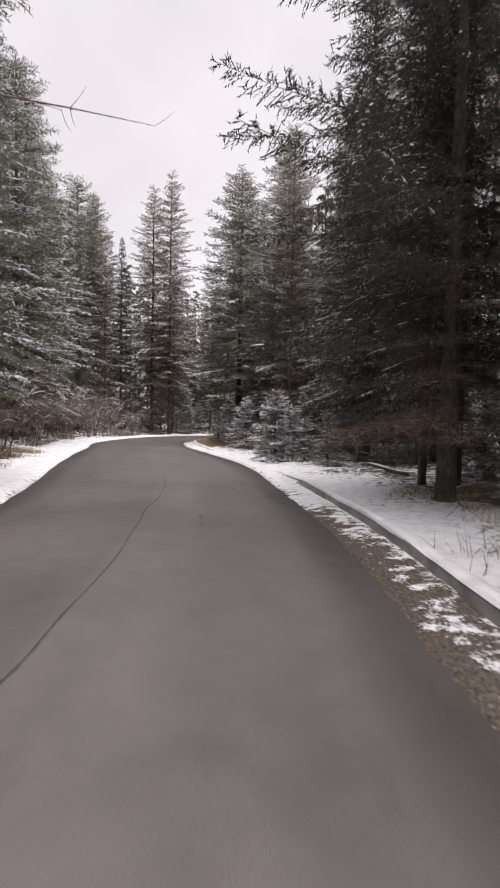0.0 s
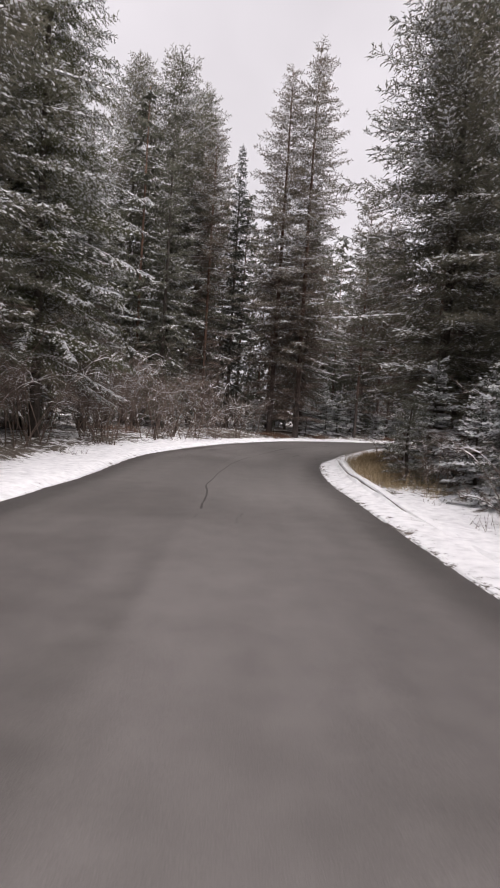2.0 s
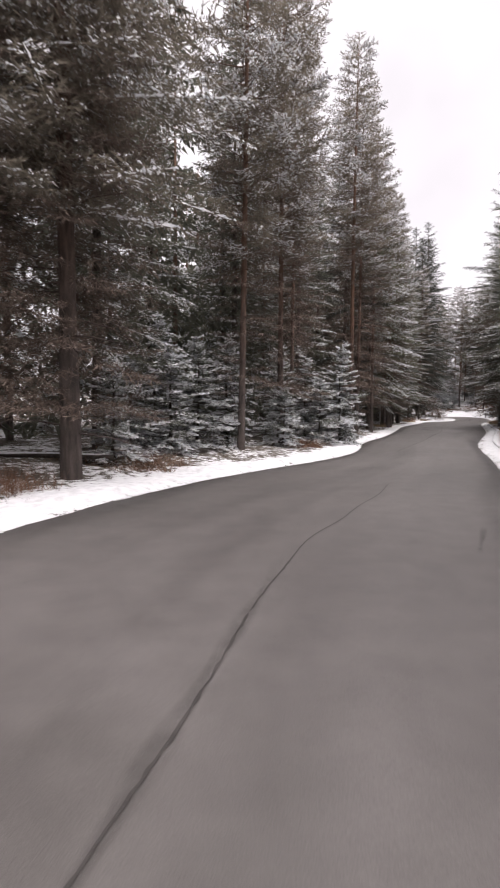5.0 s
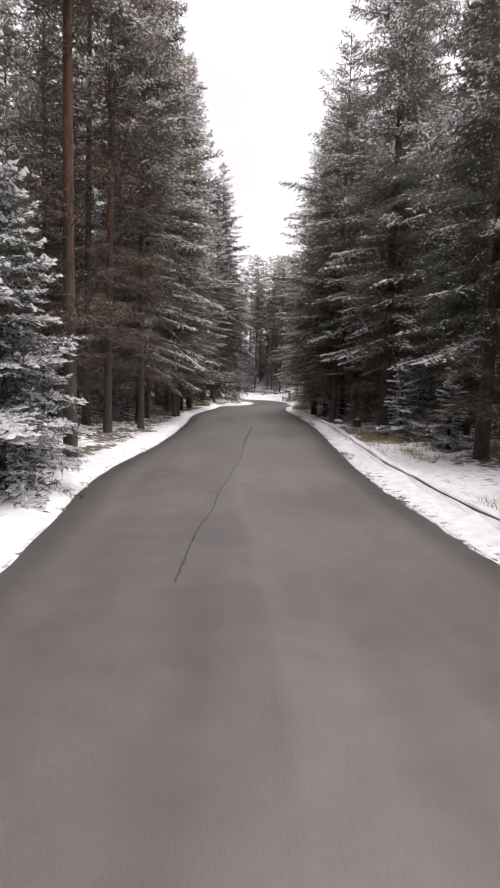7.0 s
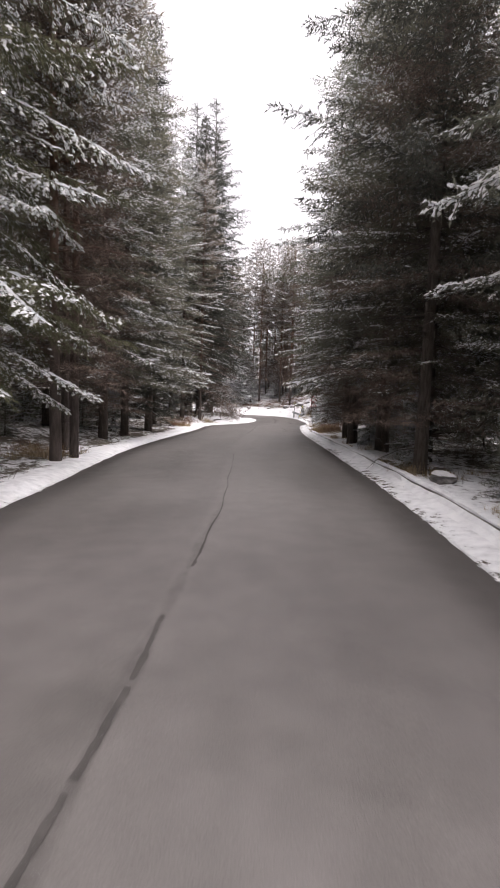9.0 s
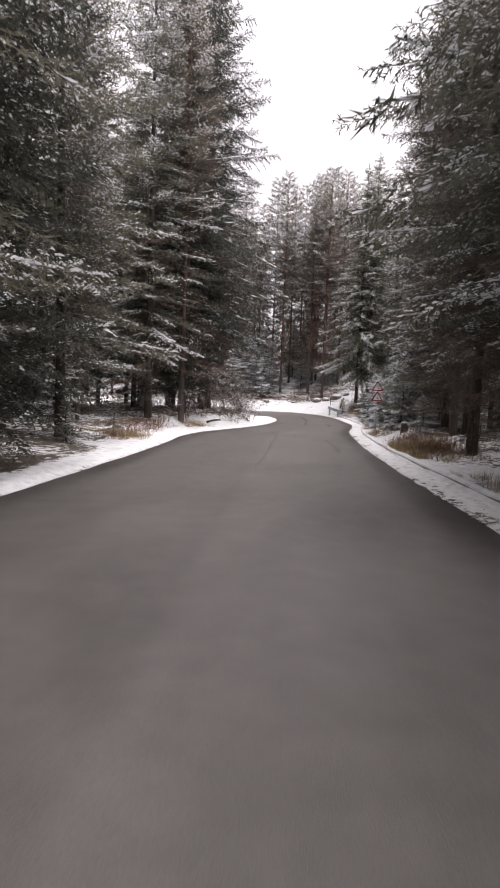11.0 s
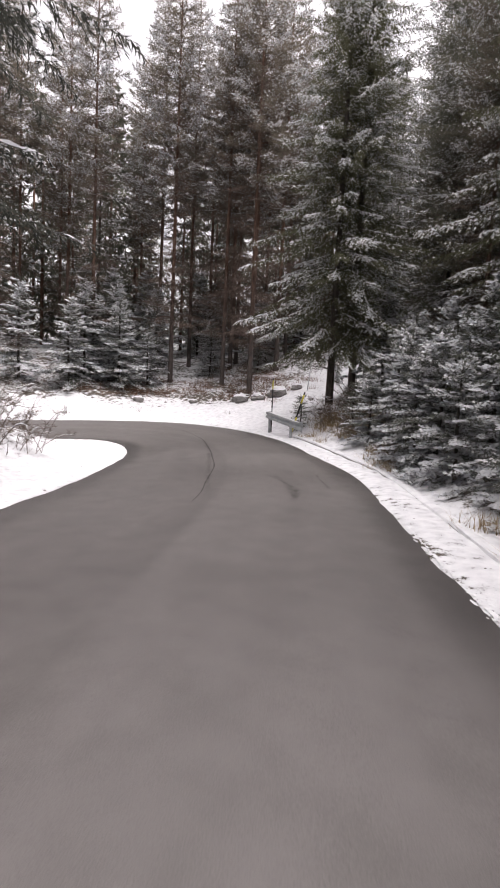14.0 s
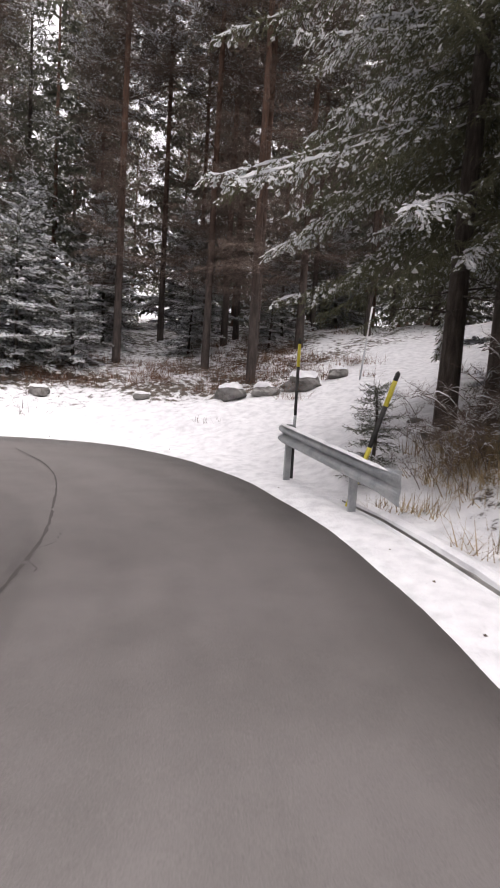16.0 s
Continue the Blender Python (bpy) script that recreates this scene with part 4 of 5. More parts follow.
STRAIGHT = [
    ("r", 9.2, 67.0, 25, 1.2), ("r", 14.3, 72.2, 26, 1.1), ("q", 17.6, 74.0, 25, 1.0), ("s", 15.4, 75.2, 27, 0.8), ("b", 20.0, 77.0, 22, 0.9), ("q", 26.9, 81.3, 24, 1.2),
    ("q", 30.3, 85.8, 24, 1.2), ("r", 29.0, 84.2, 26, 1.0), ("f", 36.4, 90.2, 24, 1.0), ("c", 41.0, 93.6, 26, 1.1), ("b", 33.4, 88.0, 25, 1.0), ("e", 22.8, 79.6, 25, 1.0), ("r", 28.1, 82.2, 25, 1.0), ("a", 26.0, 65.4, 29, 1.05), ("b", 30.6, 66.8, 27, 1.0), ("s", 34.4, 72.8, 26, 0.9), ("s", 55.2, 86.4, 25, 0.9), ("b", 41.4, 77.2, 27, 1.3), ("b", 45.0, 80.6, 27, 1.2), ("f", 37.2, 73.6, 24, 1.05), ("a", 50.0, 83.6, 26, 1.2),
    ("b", 54.0, 103.8, 26, 0.9), ("d", 62.4, 108.2, 35, 0.85), ("c", 58.5, 106.0, 31, 1.0), ("d", 65.5, 110.6, 33, 0.95), ("c", 63.0, 112.6, 26, 1.1), ("d", 60.6, 109.4, 34, 0.85), ("f", 45.5, 98.2, 23, 0.95), ("b", 18.5, 59.0, 25, 1.0),
]
HAIRPIN = [
    ("e", 83.3, 106.8, 24, 0.85), ("e", 84.5, 106.2, 25, 0.8), ("r", 87.9, 120.2, 27, 1.0), ("r", 89.5, 117.1, 26, 1.0), ("r", 88.8, 114.5, 27, 1.0),
    ("q", 91.0, 115.9, 27, 1.0), ("r", 94.5, 115.8, 27, 1.2), ("b", 73.6, 95.6, 23, 0.9), ("p", 67.8, 93.4, 25, 1.0), ("q", 70.8, 94.6, 26, 1.0), ("e", 79.6, 97.6, 24, 0.9), ("q", 95.5, 120.0, 26, 1.0),
    ("r", 85.0, 124.5, 26, 1.0), ("q", 92.0, 125.0, 27, 1.0), ("r", 98.0, 124.5, 27, 1.0), ("p", 86.5, 129.0, 26, 1.0), ("r", 80.5, 128.0, 25, 1.0), ("r", 97.5, 113.8, 27, 1.0),
    ("q", 99.0, 117.5, 26, 1.0), ("r", 93.2, 119.0, 27, 1.0), ("r", 101.5, 121.0, 27, 1.0), ("r", 92.6, 122.4, 26, 1.0), ("r", 103.0, 114.5, 27, 1.1), ("r", 56.6, 103.9, 26, 1.1), ("b", 90.0, 103.4, 25, 1.1), ("f", 93.4, 101.6, 24, 1.1), ("g", 86.8, 99.6, 24, 1.0), ("h", 84.2, 97.0, 25, 1.0), ("b", 97.5, 101.8, 25, 1.1),
    ("m", 104.5, 108.0, 24, 1.1), ("f", 106.0, 104.0, 24, 1.1), ("m", 108.5, 107.0, 25, 1.1), ("m", 105.5, 111.0, 24, 1.0), ("p", 110.0, 104.0, 25, 1.1), ("m", 101.5, 103.6, 24, 1.0), ("m", 101.0, 111.6, 24, 1.0), ("g", 95.0, 104.4, 22, 0.9),
]
taken = []
for k, x, y, tall, wide in BEND + STRAIGHT + HAIRPIN:
    stand(KINDS[k], x, y, tall / FIRST[k], wide=wide)
    taken.append((x, y))

# the forest on both sides
rng = np.random.RandomState(5)
spots = np.stack([rng.uniform(-85, 135, 9000), rng.uniform(-60, 165, 9000)], 1)
dist, onright = off_road(spots[:, 0], spots[:, 1])
track = to_line(spots, SIDE_TRACK)[0]
order = np.argsort(dist)
count = 0
for i in order:
    (x, y), d = spots[i], dist[i]
    if d < 3.5 or track[i] < 5.0 or d > (20 if x > 70 and onright[i] else 10.5) or count >= 330 or (x > 76 and y > 107 and onright[i] and d < 9.5):
        continue
    if 72 < x < 87 and 95 < y < 105 and onright[i] and d < 7:
        continue
    left_brush = not onright[i] and x < -10 and y > 4 and d < 6.8
    right_brush = onright[i] and x < -10 and 3 < y < 32 and d < 5.5
    if left_brush or right_brush:
        continue
    gap = (3.7 if 8 < x < 54 else 3.0) if d < 9 else 3.5
    if x < -45 or y > 135 or any((x - a) ** 2 + (y - b) ** 2 < gap * gap for a, b in taken):
        continue
    pick = rng.random_sample()
    if x > 66 and onright[i]:
        ob = PINES[rng.randint(1, 3)] if pick < (0.8 if d < 13 else 0.4) else FULL[rng.randint(2)] if d < 13 else MID[rng.randint(2)]
    elif d < 7:
        ob = TALL[rng.randint(3)] if pick < 0.36 else FULL[rng.randint(2)] if pick < 0.58 else PINES[rng.randint(3)]
    else:
        ob = MID[rng.randint(2)] if pick < 0.75 else PINES[rng.randint(3)]
    if y < -16:
        ob = MID[0]
    stand(ob, x, y, rng.uniform(0.8, 1.08), wide=rng.uniform(0.85, 1.1))
    taken.append((x, y))
    count += 1

# the dark spruce beside the first stretch, its boughs over the verge
stand(KINDS["s"], -20.4, -3.2, 17.7 / FIRST["s"], turn=272.8, wide=1.53)


def far_woods():
    """The depth of the forest, far behind the first rows, too dense to count: trunks, boughs and snow in one mesh."""
    r = np.random.RandomState(77)
    at, deep = [], []
    cells = {}
    for i in order:
        (x, y), d = spots[i], dist[i]
        hill = x > 70 and onright[i]
        if not (19 if hill else 9.5) < d < (40 if hill else 22) or track[i] < 8 or x < -58 or y < -36 or y > 150:
            continue
        near = [q for cx in (-1, 0, 1) for cy in (-1, 0, 1) for q in cells.get((int(x // 4) + cx, int(y // 4) + cy), ())]
        gap = (2.6 if d < 30 else 3.4) if hill else 3.2 if d < 16 else 4.2
        if any((x - a) ** 2 + (y - b) ** 2 < gap * gap for a, b in near) or any((x - a) ** 2 + (y - b) ** 2 < 5 for a, b in taken):
            continue
        cells.setdefault((int(x // 4), int(y // 4)), []).append((x, y))
        at.append((x, y))
        deep.append(d)
    at = np.array(at)
    n, m = len(at), 66
    z0 = np.array([ground_z(*p) for p in at])
    tall = r.uniform(18, 26, n)
    f = (np.arange(m)[None] + r.uniform(0, 1, (n, m))) / m
    ln = (3.6 * (1 - f) ** 0.75 + 0.3) * r.uniform(0.55, 1.1, (n, m))
    foot = np.stack([np.repeat(at[:, 0], m), np.repeat(at[:, 1], m), (z0[:, None] + tall[:, None] * (0.05 + 0.94 * f)).ravel()], 1)
    k = n * m
    quads, tris, snow = sprays(r, foot, r.uniform(0, 6.283, k), ln.ravel(), (-0.1 + 0.6 * f ** 1.5).ravel(), np.full(k, 0.3), np.full(k, 0.9), np.full(k, 0.26), 0.62, 0.55, 0.30, 0.20, 0.7, 0.5, 2.0)
    woods = tagged(new("far_woods"), "dense dark conifer forest behind the roadside trees", "forest", kind="stuff")
    tagged(part("crowns", fine_mesh("crowns", quads, tris, NEEDLES), woods), kind="stuff")
    tagged(part("branch_snow", fine_mesh("branch_snow", snow, np.zeros((0, 3, 3)), FROST), woods), kind="stuff")
    so = Soup()
    for (x, y), z, t in zip(at, z0, tall):
        so.tube([np.array((x, y, z - 0.4)), np.array((x, y, z + t))], [0.17, 0.03], 5)
    tagged(part("trunks", so.mesh("trunks", PINE_BARK, True), woods), kind="stuff")
    print("woods", n, len(quads) * 2 + len(tris))


far_woods()

# young trees and bushes along the verge
for k, x, y, size in [(1, -18.2, 9.9, 1.0), (0, -14.0, 25.8, 0.8), (1, -15.0, 20.5, 1.0), (2, -16.2, 14.2, 1.2), (1, -13.2, 24.0, 1.0), (0, -13.6, 18.0, 0.75), (2, -17.0, 7.0, 1.1),
                      (0, 6.0, 64.2, 1.05), (1, 3.4, 62.8, 1.0), (0, 1.5, 63.8, 0.9), (0, -4.6, 60.5, 0.85), (1, -6.3, 59.0, 1.1), (1, -9.0, 57.0, 0.9), (0, 66.0, 93.6, 1.0), (1, 64.0, 93.2, 1.0), (1, 68.9, 96.7, 0.7), (1, 70.8, 97.8, 0.8), (0, 72.6, 98.4, 0.65), (1, 74.0, 99.6, 0.8), (1, 75.9, 101.0, 0.85), (1, 78.9, 103.4, 0.7), (2, 80.2, 104.4, 0.9), (1, 67.2, 95.6, 0.7),
                      (1, -15.4, 16.0, 0.9), (1, -16.0, 12.0, 0.8), (0, -14.2, 14.0, 0.7), (1, -14.4, 22.6, 0.8), (1, -13.0, 29.6, 0.8), (2, -15.2, 25.0, 1.2), (0, -12.4, 20.8, 0.8), (1, -17.2, 11.4, 0.6),
                      (0, 4.4, 65.4, 0.9), (1, 8.0, 66.4, 0.8), (0, -2.6, 61.6, 0.9), (1, -7.4, 60.6, 1.0), (0, -5.6, 62.4, 1.0), (1, 0.2, 61.4, 0.8), (0, 12.2, 55.6, 0.8), (0, 23.6, 63.6, 0.7), (1, 35.6, 73.4, 0.8), (1, 44.6, 79.4, 0.7)]:
    stand(YOUNG[k], x, y, size)
    taken.append((x, y))
for k, x, y, size in [(0, 84.6, 121.6, 1.0), (0, 86.0, 123.4, 1.15), (0, 87.4, 125.4, 1.3), (0, 84.0, 124.0, 1.2), (1, 86.4, 120.8, 1.0), (0, 91.2, 119.4, 0.75), (0, 94.0, 121.0, 1.0), (0, 89.6, 123.0, 1.1), (0, 82.0, 123.0, 1.0), (0, 96.4, 117.8, 1.0), (0, 92.8, 127.0, 1.3), (1, 99.0, 120.0, 1.3), (0, 80.0, 125.0, 1.1), (0, 97.0, 125.0, 1.3), (0, 102.0, 117.5, 1.2), (1, 94.2, 117.2, 0.8), (0, 71.5, 97.0, 0.7), (0, 76.6, 99.2, 0.95), (1, 75.4, 100.4, 1.0), (1, 77.7, 101.7, 1.05), (1, 79.4, 102.5, 1.1), (0, 79.0, 100.8, 0.9), (0, 81.4, 102.6, 0.8), (1, 78.0, 100.0, 1.2), (1, 76.4, 101.2, 0.6), (0, 85.5, 105.0, 0.9), (2, 82.0, 107.6, 0.7)]:
    stand(YOUNG[k], x, y, size)
    taken.append((x, y))
for k, x, y, size in [(0, -23.6, 39.2, 1.0), (0, -21.8, 42.2, 1.05), (0, -20.6, 45.0, 0.95), (1, -18.8, 46.6, 1.1), (0, -24.6, 42.6, 1.1), (0, -24.8, 45.8, 1.0), (1, -22.4, 46.2, 1.2), (0, -17.2, 48.6, 0.8), (1, -25.6, 36.4, 1.2), (0, -27.0, 39.6, 1.0),
                      (1, -28.0, 31.0, 1.2), (0, -29.0, 27.0, 0.9), (1, -29.2, 22.5, 1.2), (1, -30.6, 17.0, 1.1), (1, -31.8, 9.5, 1.0), (0, -30.4, 33.0, 0.9), (1, -33.6, 5.0, 1.0), (2, -33.0, 3.4, 1.2), (2, -32.4, 6.2, 1.2), (2, -31.6, 9.4, 1.1), (2, -20.8, 43.0, 1.2), (2, -19.4, 44.8, 1.2), (2, -22.6, 40.6, 1.1),
                      (1, -13.8, 21.8, 0.8), (2, -14.8, 23.6, 1.4), (2, -15.6, 18.6, 1.2), (1, -12.6, 27.0, 0.8), (2, -13.9, 28.2, 1.3),
                      (1, 66.4, 107.6, 0.7), (1, 68.0, 108.6, 0.55), (2, 69.4, 109.2, 0.8), (1, 64.4, 107.0, 0.75), (1, 62.2, 106.4, 0.85), (1, 67.4, 110.6, 0.8), (1, 65.0, 109.0, 0.9), (1, 60.0, 105.6, 0.85), (1, 57.4, 104.6, 0.8), (1, 63.4, 108.4, 0.9), (1, 61.0, 107.6, 0.95), (2, 67.0, 108.4, 1.2), (2, 65.4, 107.4, 1.2), (2, 68.6, 110.0, 1.0), (1, 68.8, 111.6, 0.6), (2, 63.2, 105.6, 0.8), (2, 66.0, 106.6, 0.7), (1, 69.6, 112.0, 0.5), (1, 54.8, 103.4, 0.6),
                      (2, 81.8, 105.8, 0.75), (2, 82.4, 106.6, 0.7), (2, 83.4, 106.0, 0.9), (2, 82.6, 105.2, 0.9), (2, 81.0, 105.0, 0.7), (2, 81.5, 106.3, 0.55), (2, 82.0, 106.2, 0.6), (2, 82.5, 105.7, 0.6), (2, 81.9, 105.3, 0.6), (2, 80.6, 104.6, 0.6), (2, 79.8, 104.0, 0.6)]:
    stand(SHRUBS[k], x, y, size * (1.08 if k == 0 else 1.05 if k == 1 else 1.0))
    taken.append((x, y))
extra = 0
for i in order:
    (x, y), d = spots[i], dist[i]
    if not 2.3 < d < 11 or track[i] < 4.5 or x < -45 or y > 130 or rng.random_sample() > (0.3 if d < 3.2 else 0.75) or extra > 330:
        continue
    if any((x - a) ** 2 + (y - b) ** 2 < 1.6 for a, b in taken) or (onright[i] and -22 < x < -10 and y < 4 and d < 7) or (not onright[i] and 64 < x < 80 and 105 < y < 118) or (x - 62.2) ** 2 + (y - 93.9) ** 2 < 3 or (x > 66 and onright[i] and y > 108):
        continue
    p = rng.random_sample()
    if x < -14 and y > 25 and not onright[i] and p < 0.75:
        stand(SHRUBS[rng.randint(2)], x, y, rng.uniform(0.7, 1.1))
    elif p < 0.6:
        stand(YOUNG[rng.randint(1, 3) if d < 3.6 else rng.randint(3)], x, y, rng.uniform(0.35, 0.75) if d < 3.6 else rng.uniform(0.5, 1.1))
    elif p < 0.8:
        stand(SHRUBS[2], x, y, rng.uniform(0.6, 1.2))
    else:
        continue
    extra += 1
    taken.append((x, y))
print("trees", count, "young", extra)


# ---- the road's edge: kerb, seam, snow ----
def offset_line(line, out):
    """A line of points beside another, out metres to its right."""
    d = np.gradient(line, axis=0)
    d /= np.linalg.norm(d, axis=1)[:, None]
    return line + np.stack([d[:, 1], -d[:, 0]], 1) * out


def swept(line, zs, profile, mat, name, jitter=0.0, seed=1):
    """A profile of (out, up) points carried along a line."""
    r = np.random.RandomState(seed)
    d = np.gradient(line, axis=0)
    d /= np.linalg.norm(d, axis=1)[:, None]
    n = len(profile)
    verts, faces = [], []
    for p, t, z in zip(line, d, zs):
        for o, u in profile:
            o2, u2 = o + r.uniform(-jitter, jitter), u + r.uniform(-jitter, jitter)
            verts.append((p[0] + t[1] * o2, p[1] - t[0] * o2, z + u2))
    for i in range(len(line) - 1):
        for k in range(n - 1):
            a = i * n + k
            faces.append((a, a + n, a + n + 1, a + 1))
    faces.append(tuple(range(n)))
    faces.append(tuple((len(line) - 1) * n + k for k in reversed(range(n))))
    return mesh_of(name, verts, faces, mat)


def build_kerb():
    """A low concrete kerb beyond the right edge, half sunk in snow, with snow on its top."""
    root = tagged(new("kerb"), "low grey concrete kerb with a cap of snow", "kerb", kind="structure")
    full = RIGHT[::2]
    stop = int(np.argmin(np.hypot(full[:, 0] - 79.7, full[:, 1] - 107.1)))
    line = offset_line(full, 0.9)[:stop + 2]
    buried = ease(1, 5, line[:, 1]) * (1 - ease(19, 23, line[:, 1])) * (line[:, 0] < -5) + 0.55 * ease(40, 60, line[:, 0]) + 0.3 * ease(62, 68, line[:, 0]) - 0.25 * ease(75, 78, line[:, 0])
    zs = grade(line[:, 0], line[:, 1]) - 0.20 * buried + 0.015 * np.sin(np.arange(len(line)) * 0.9)
    part("kerb_stone", swept(line, zs, [(-0.11, -0.15), (-0.10, 0.20), (-0.08, 0.225), (0.08, 0.225), (0.10, 0.20), (0.11, -0.15)], CONCRETE, "kerb_stone", 0.006), root)
    part("snow_cap", swept(line, zs, [(-0.105, 0.222), (-0.08, 0.26), (0.0, 0.285), (0.08, 0.275), (0.20, 0.22), (0.32, 0.12), (0.36, 0.02)], SNOW, "snow_cap", 0.014, 2), root, "soft white snow lying on the kerb")
    k0 = int(np.argmax(line[:, 1] > 1.0))
    part("snow_drift", swept(line[k0:], zs[k0:], [(-0.62, 0.0), (-0.42, 0.055), (-0.22, 0.12), (-0.12, 0.195), (-0.10, 0.05)], SNOW, "snow_drift", 0.02, 4), root, "snow drifted against the foot of the kerb")


build_kerb()


# the line of the seam between the lanes
SEAM = [(-44, -48), (-35.5, -21), (-29.4, -6.6), (-27.5, -1.7), (-25.9, 2.5), (-23.7, 12), (-22.2, 21), (-21.8, 24), (-20.7, 28.2), (-19.3, 32), (-16.8, 37.3), (-15.0, 40.6), (-12.9, 43.2),
        (-9.3, 46.8), (-6.9, 48.5), (-2.7, 51.6), (4.0, 58.0), (8.2, 61.0), (10.8, 62.8), (14.2, 65.2), (17.5, 67.6), (22.2, 71.0), (26.4, 74.0), (30.9, 77.7), (39.9, 84.7),
        (48.3, 90.8), (51.4, 92.9), (59.1, 98.3), (70.9, 104.5), (75.2, 107.6), (78.0, 110.2), (79.6, 112.6), (80.2, 114.6)]


def build_seam():
    """The worn tar seam between the two lanes, thin and broken, and short cracks beside it."""
    r = np.random.RandomState(3)
    tar = material("tar_seam", [(0.044, 0.040, 0.038), (0.060, 0.055, 0.052), (0.076, 0.069, 0.066)], 2, 50, 0.75, 0.3)
    fine = spline([(*p, *p) for p in SEAM], 0.12)[:, :2]
    along = unit(np.gradient(fine, axis=0))
    so = Soup()
    last = None
    for i, (p, t) in enumerate(zip(fine, along)):
        p = p + np.array((t[1], -t[0])) * (0.03 * math.sin(i * 0.05) + 0.02 * math.sin(i * 0.17) + r.uniform(-0.006, 0.006))
        n = np.array((t[1], -t[0]))
        worn = p[1] < 1.0 or 20 < p[1] < 51 or 5 < p[0] < 31 or p[0] > 69
        thick = 0.8 if 36 < p[1] < 48 or p[0] > 69 else 0.75
        w = (0.010 + 0.012 * max(0.0, math.sin(i * 0.024) + 0.6 * math.sin(i * 0.009))) * (thick if worn else 0.5) + r.uniform(0, 0.010)
        z = float(grade(p[0], p[1])) + 0.036
        now = (np.array((*(p - n * w), z)), np.array((*(p + n * r.uniform(0.3, 1.2) * w), z)))
        keep = math.sin(i * 0.021 + 1.0) + 0.5 * math.sin(i * 0.09) > (-1.3 if worn else 0.6)
        if last is not None and keep and r.random_sample() > 0.04:
            k = len(so.v)
            so.v += [last[0], last[1], now[1], now[0]]
            so.f.append((k, k + 1, k + 2, k + 3))
        last = now
    tagged(new("road_seam", so.mesh("road_seam", tar)), "worn tar seam along the middle of the asphalt", "road seam", kind="structure")
    cracks = Soup()
    for x, y, ang, ln, wide in [(53.1, 90.9, 36, 3.0, 0.008), (52.2, 92.5, 12, 1.0, 0.008), (-15.6, 37.5, 80, 0.5, 0.010), (-16.0, 34.7, 75, 0.6, 0.008), (-18.1, 29.6, 95, 0.5, 0.012), (-19.3, 29.0, 85, 0.4, 0.010),
                                (-21.9, 18.6, 82, 1.2, 0.007), (-22.6, 19.2, 80, 0.35, 0.012), (76.6, 108.6, 42, 1.5, 0.006)]:
        p = np.array((x, y))
        for s in range(int(ln / 0.07)):
            bend = radians(ang + r.uniform(-34, 34) + 10 * math.sin(s * 0.4))
            q = p + 0.07 * np.array((math.cos(bend), math.sin(bend)))
            n = np.array((-(q - p)[1], (q - p)[0])) / 0.07
            w = wide * r.uniform(0.4, 1.2)
            z = float(grade(p[0], p[1])) + 0.034
            k = len(cracks.v)
            if r.random_sample() > 0.15:
                cracks.v += [np.array((*(p - n * w), z)), np.array((*(q - n * w), z)), np.array((*(q + n * w), z)), np.array((*(p + n * w), z))]
                cracks.f.append((k, k + 1, k + 2, k + 3))
            p = q
    tagged(new("road_crack", cracks.mesh("road_crack", tar)), "short dark cracks in the worn asphalt", "road crack", kind="stuff")


build_seam()


def stain_material():
    """Damp, tarry film that thins out towards its rim and is broken by the grain of the asphalt."""
    m = bpy.data.materials.new("damp_stain")
    m.use_nodes = True
    n, l = m.node_tree.nodes, m.node_tree.links
    b = n["Principled BSDF"]
    b.inputs["Base Color"].default_value = (0.040, 0.036, 0.034, 1)
    b.inputs["Roughness"].default_value = 0.5
    at, geo, noi, cut, mul = n.new("ShaderNodeAttribute"), n.new("ShaderNodeNewGeometry"), n.new("ShaderNodeTexNoise"), n.new("ShaderNodeMapRange"), n.new("ShaderNodeMath")
    at.attribute_name = "film"
    noi.inputs["Scale"].default_value, noi.inputs["Detail"].default_value = 5.0, 6
    cut.inputs["From Min"].default_value, cut.inputs["From Max"].default_value = 0.25, 0.70
    l.new(geo.outputs["Position"], noi.inputs["Vector"])
    l.new(noi.outputs[0], cut.inputs["Value"])
    mul.operation = "MULTIPLY"
    l.new(at.outputs["Fac"], mul.inputs[0])
    l.new(cut.outputs[0], mul.inputs[1])
    l.new(mul.outputs[0], b.inputs["Alpha"])
    return m


STAIN = stain_material()


def stain(line, wide, strength, up=0.040):
    """A stain along a line on the road, strongest in its middle."""
    pts = spline([(*p, *p) for p in line], 0.25)[:, :2]
    t = unit(np.gradient(pts, axis=0))
    nrm = np.stack([t[:, 1], -t[:, 0]], 1)
    verts, film, faces = [], [], []
    across = np.array((-1.0, -0.5, 0.0, 0.5, 1.0))
    for i, p in enumerate(pts):
        f = i / (len(pts) - 1)
        end = min(1.0, 6 * f, 6 * (1 - f))
        w = wide * (0.8 + 0.3 * math.sin(i * 0.7 + wide * 40))
        for a in across:
            q = p + nrm[i] * a * w
            verts.append((q[0], q[1], float(grade(q[0], q[1])) + up))
            film.append(strength * end * (1 - a * a))
    n = len(across)
    for i in range(len(pts) - 1):
        for k in range(n - 1):
            faces.append((i * n + k, i * n + k + 1, (i + 1) * n + k + 1, (i + 1) * n + k))
    me = mesh_of("road_stain", verts, faces, STAIN, True)
    me.attributes.new("film", "FLOAT", "POINT").data.foreach_set("value", np.array(film, np.float32))
    tagged(new("road_stain", me), "dark damp streak on the worn asphalt", "road stain", kind="stuff")


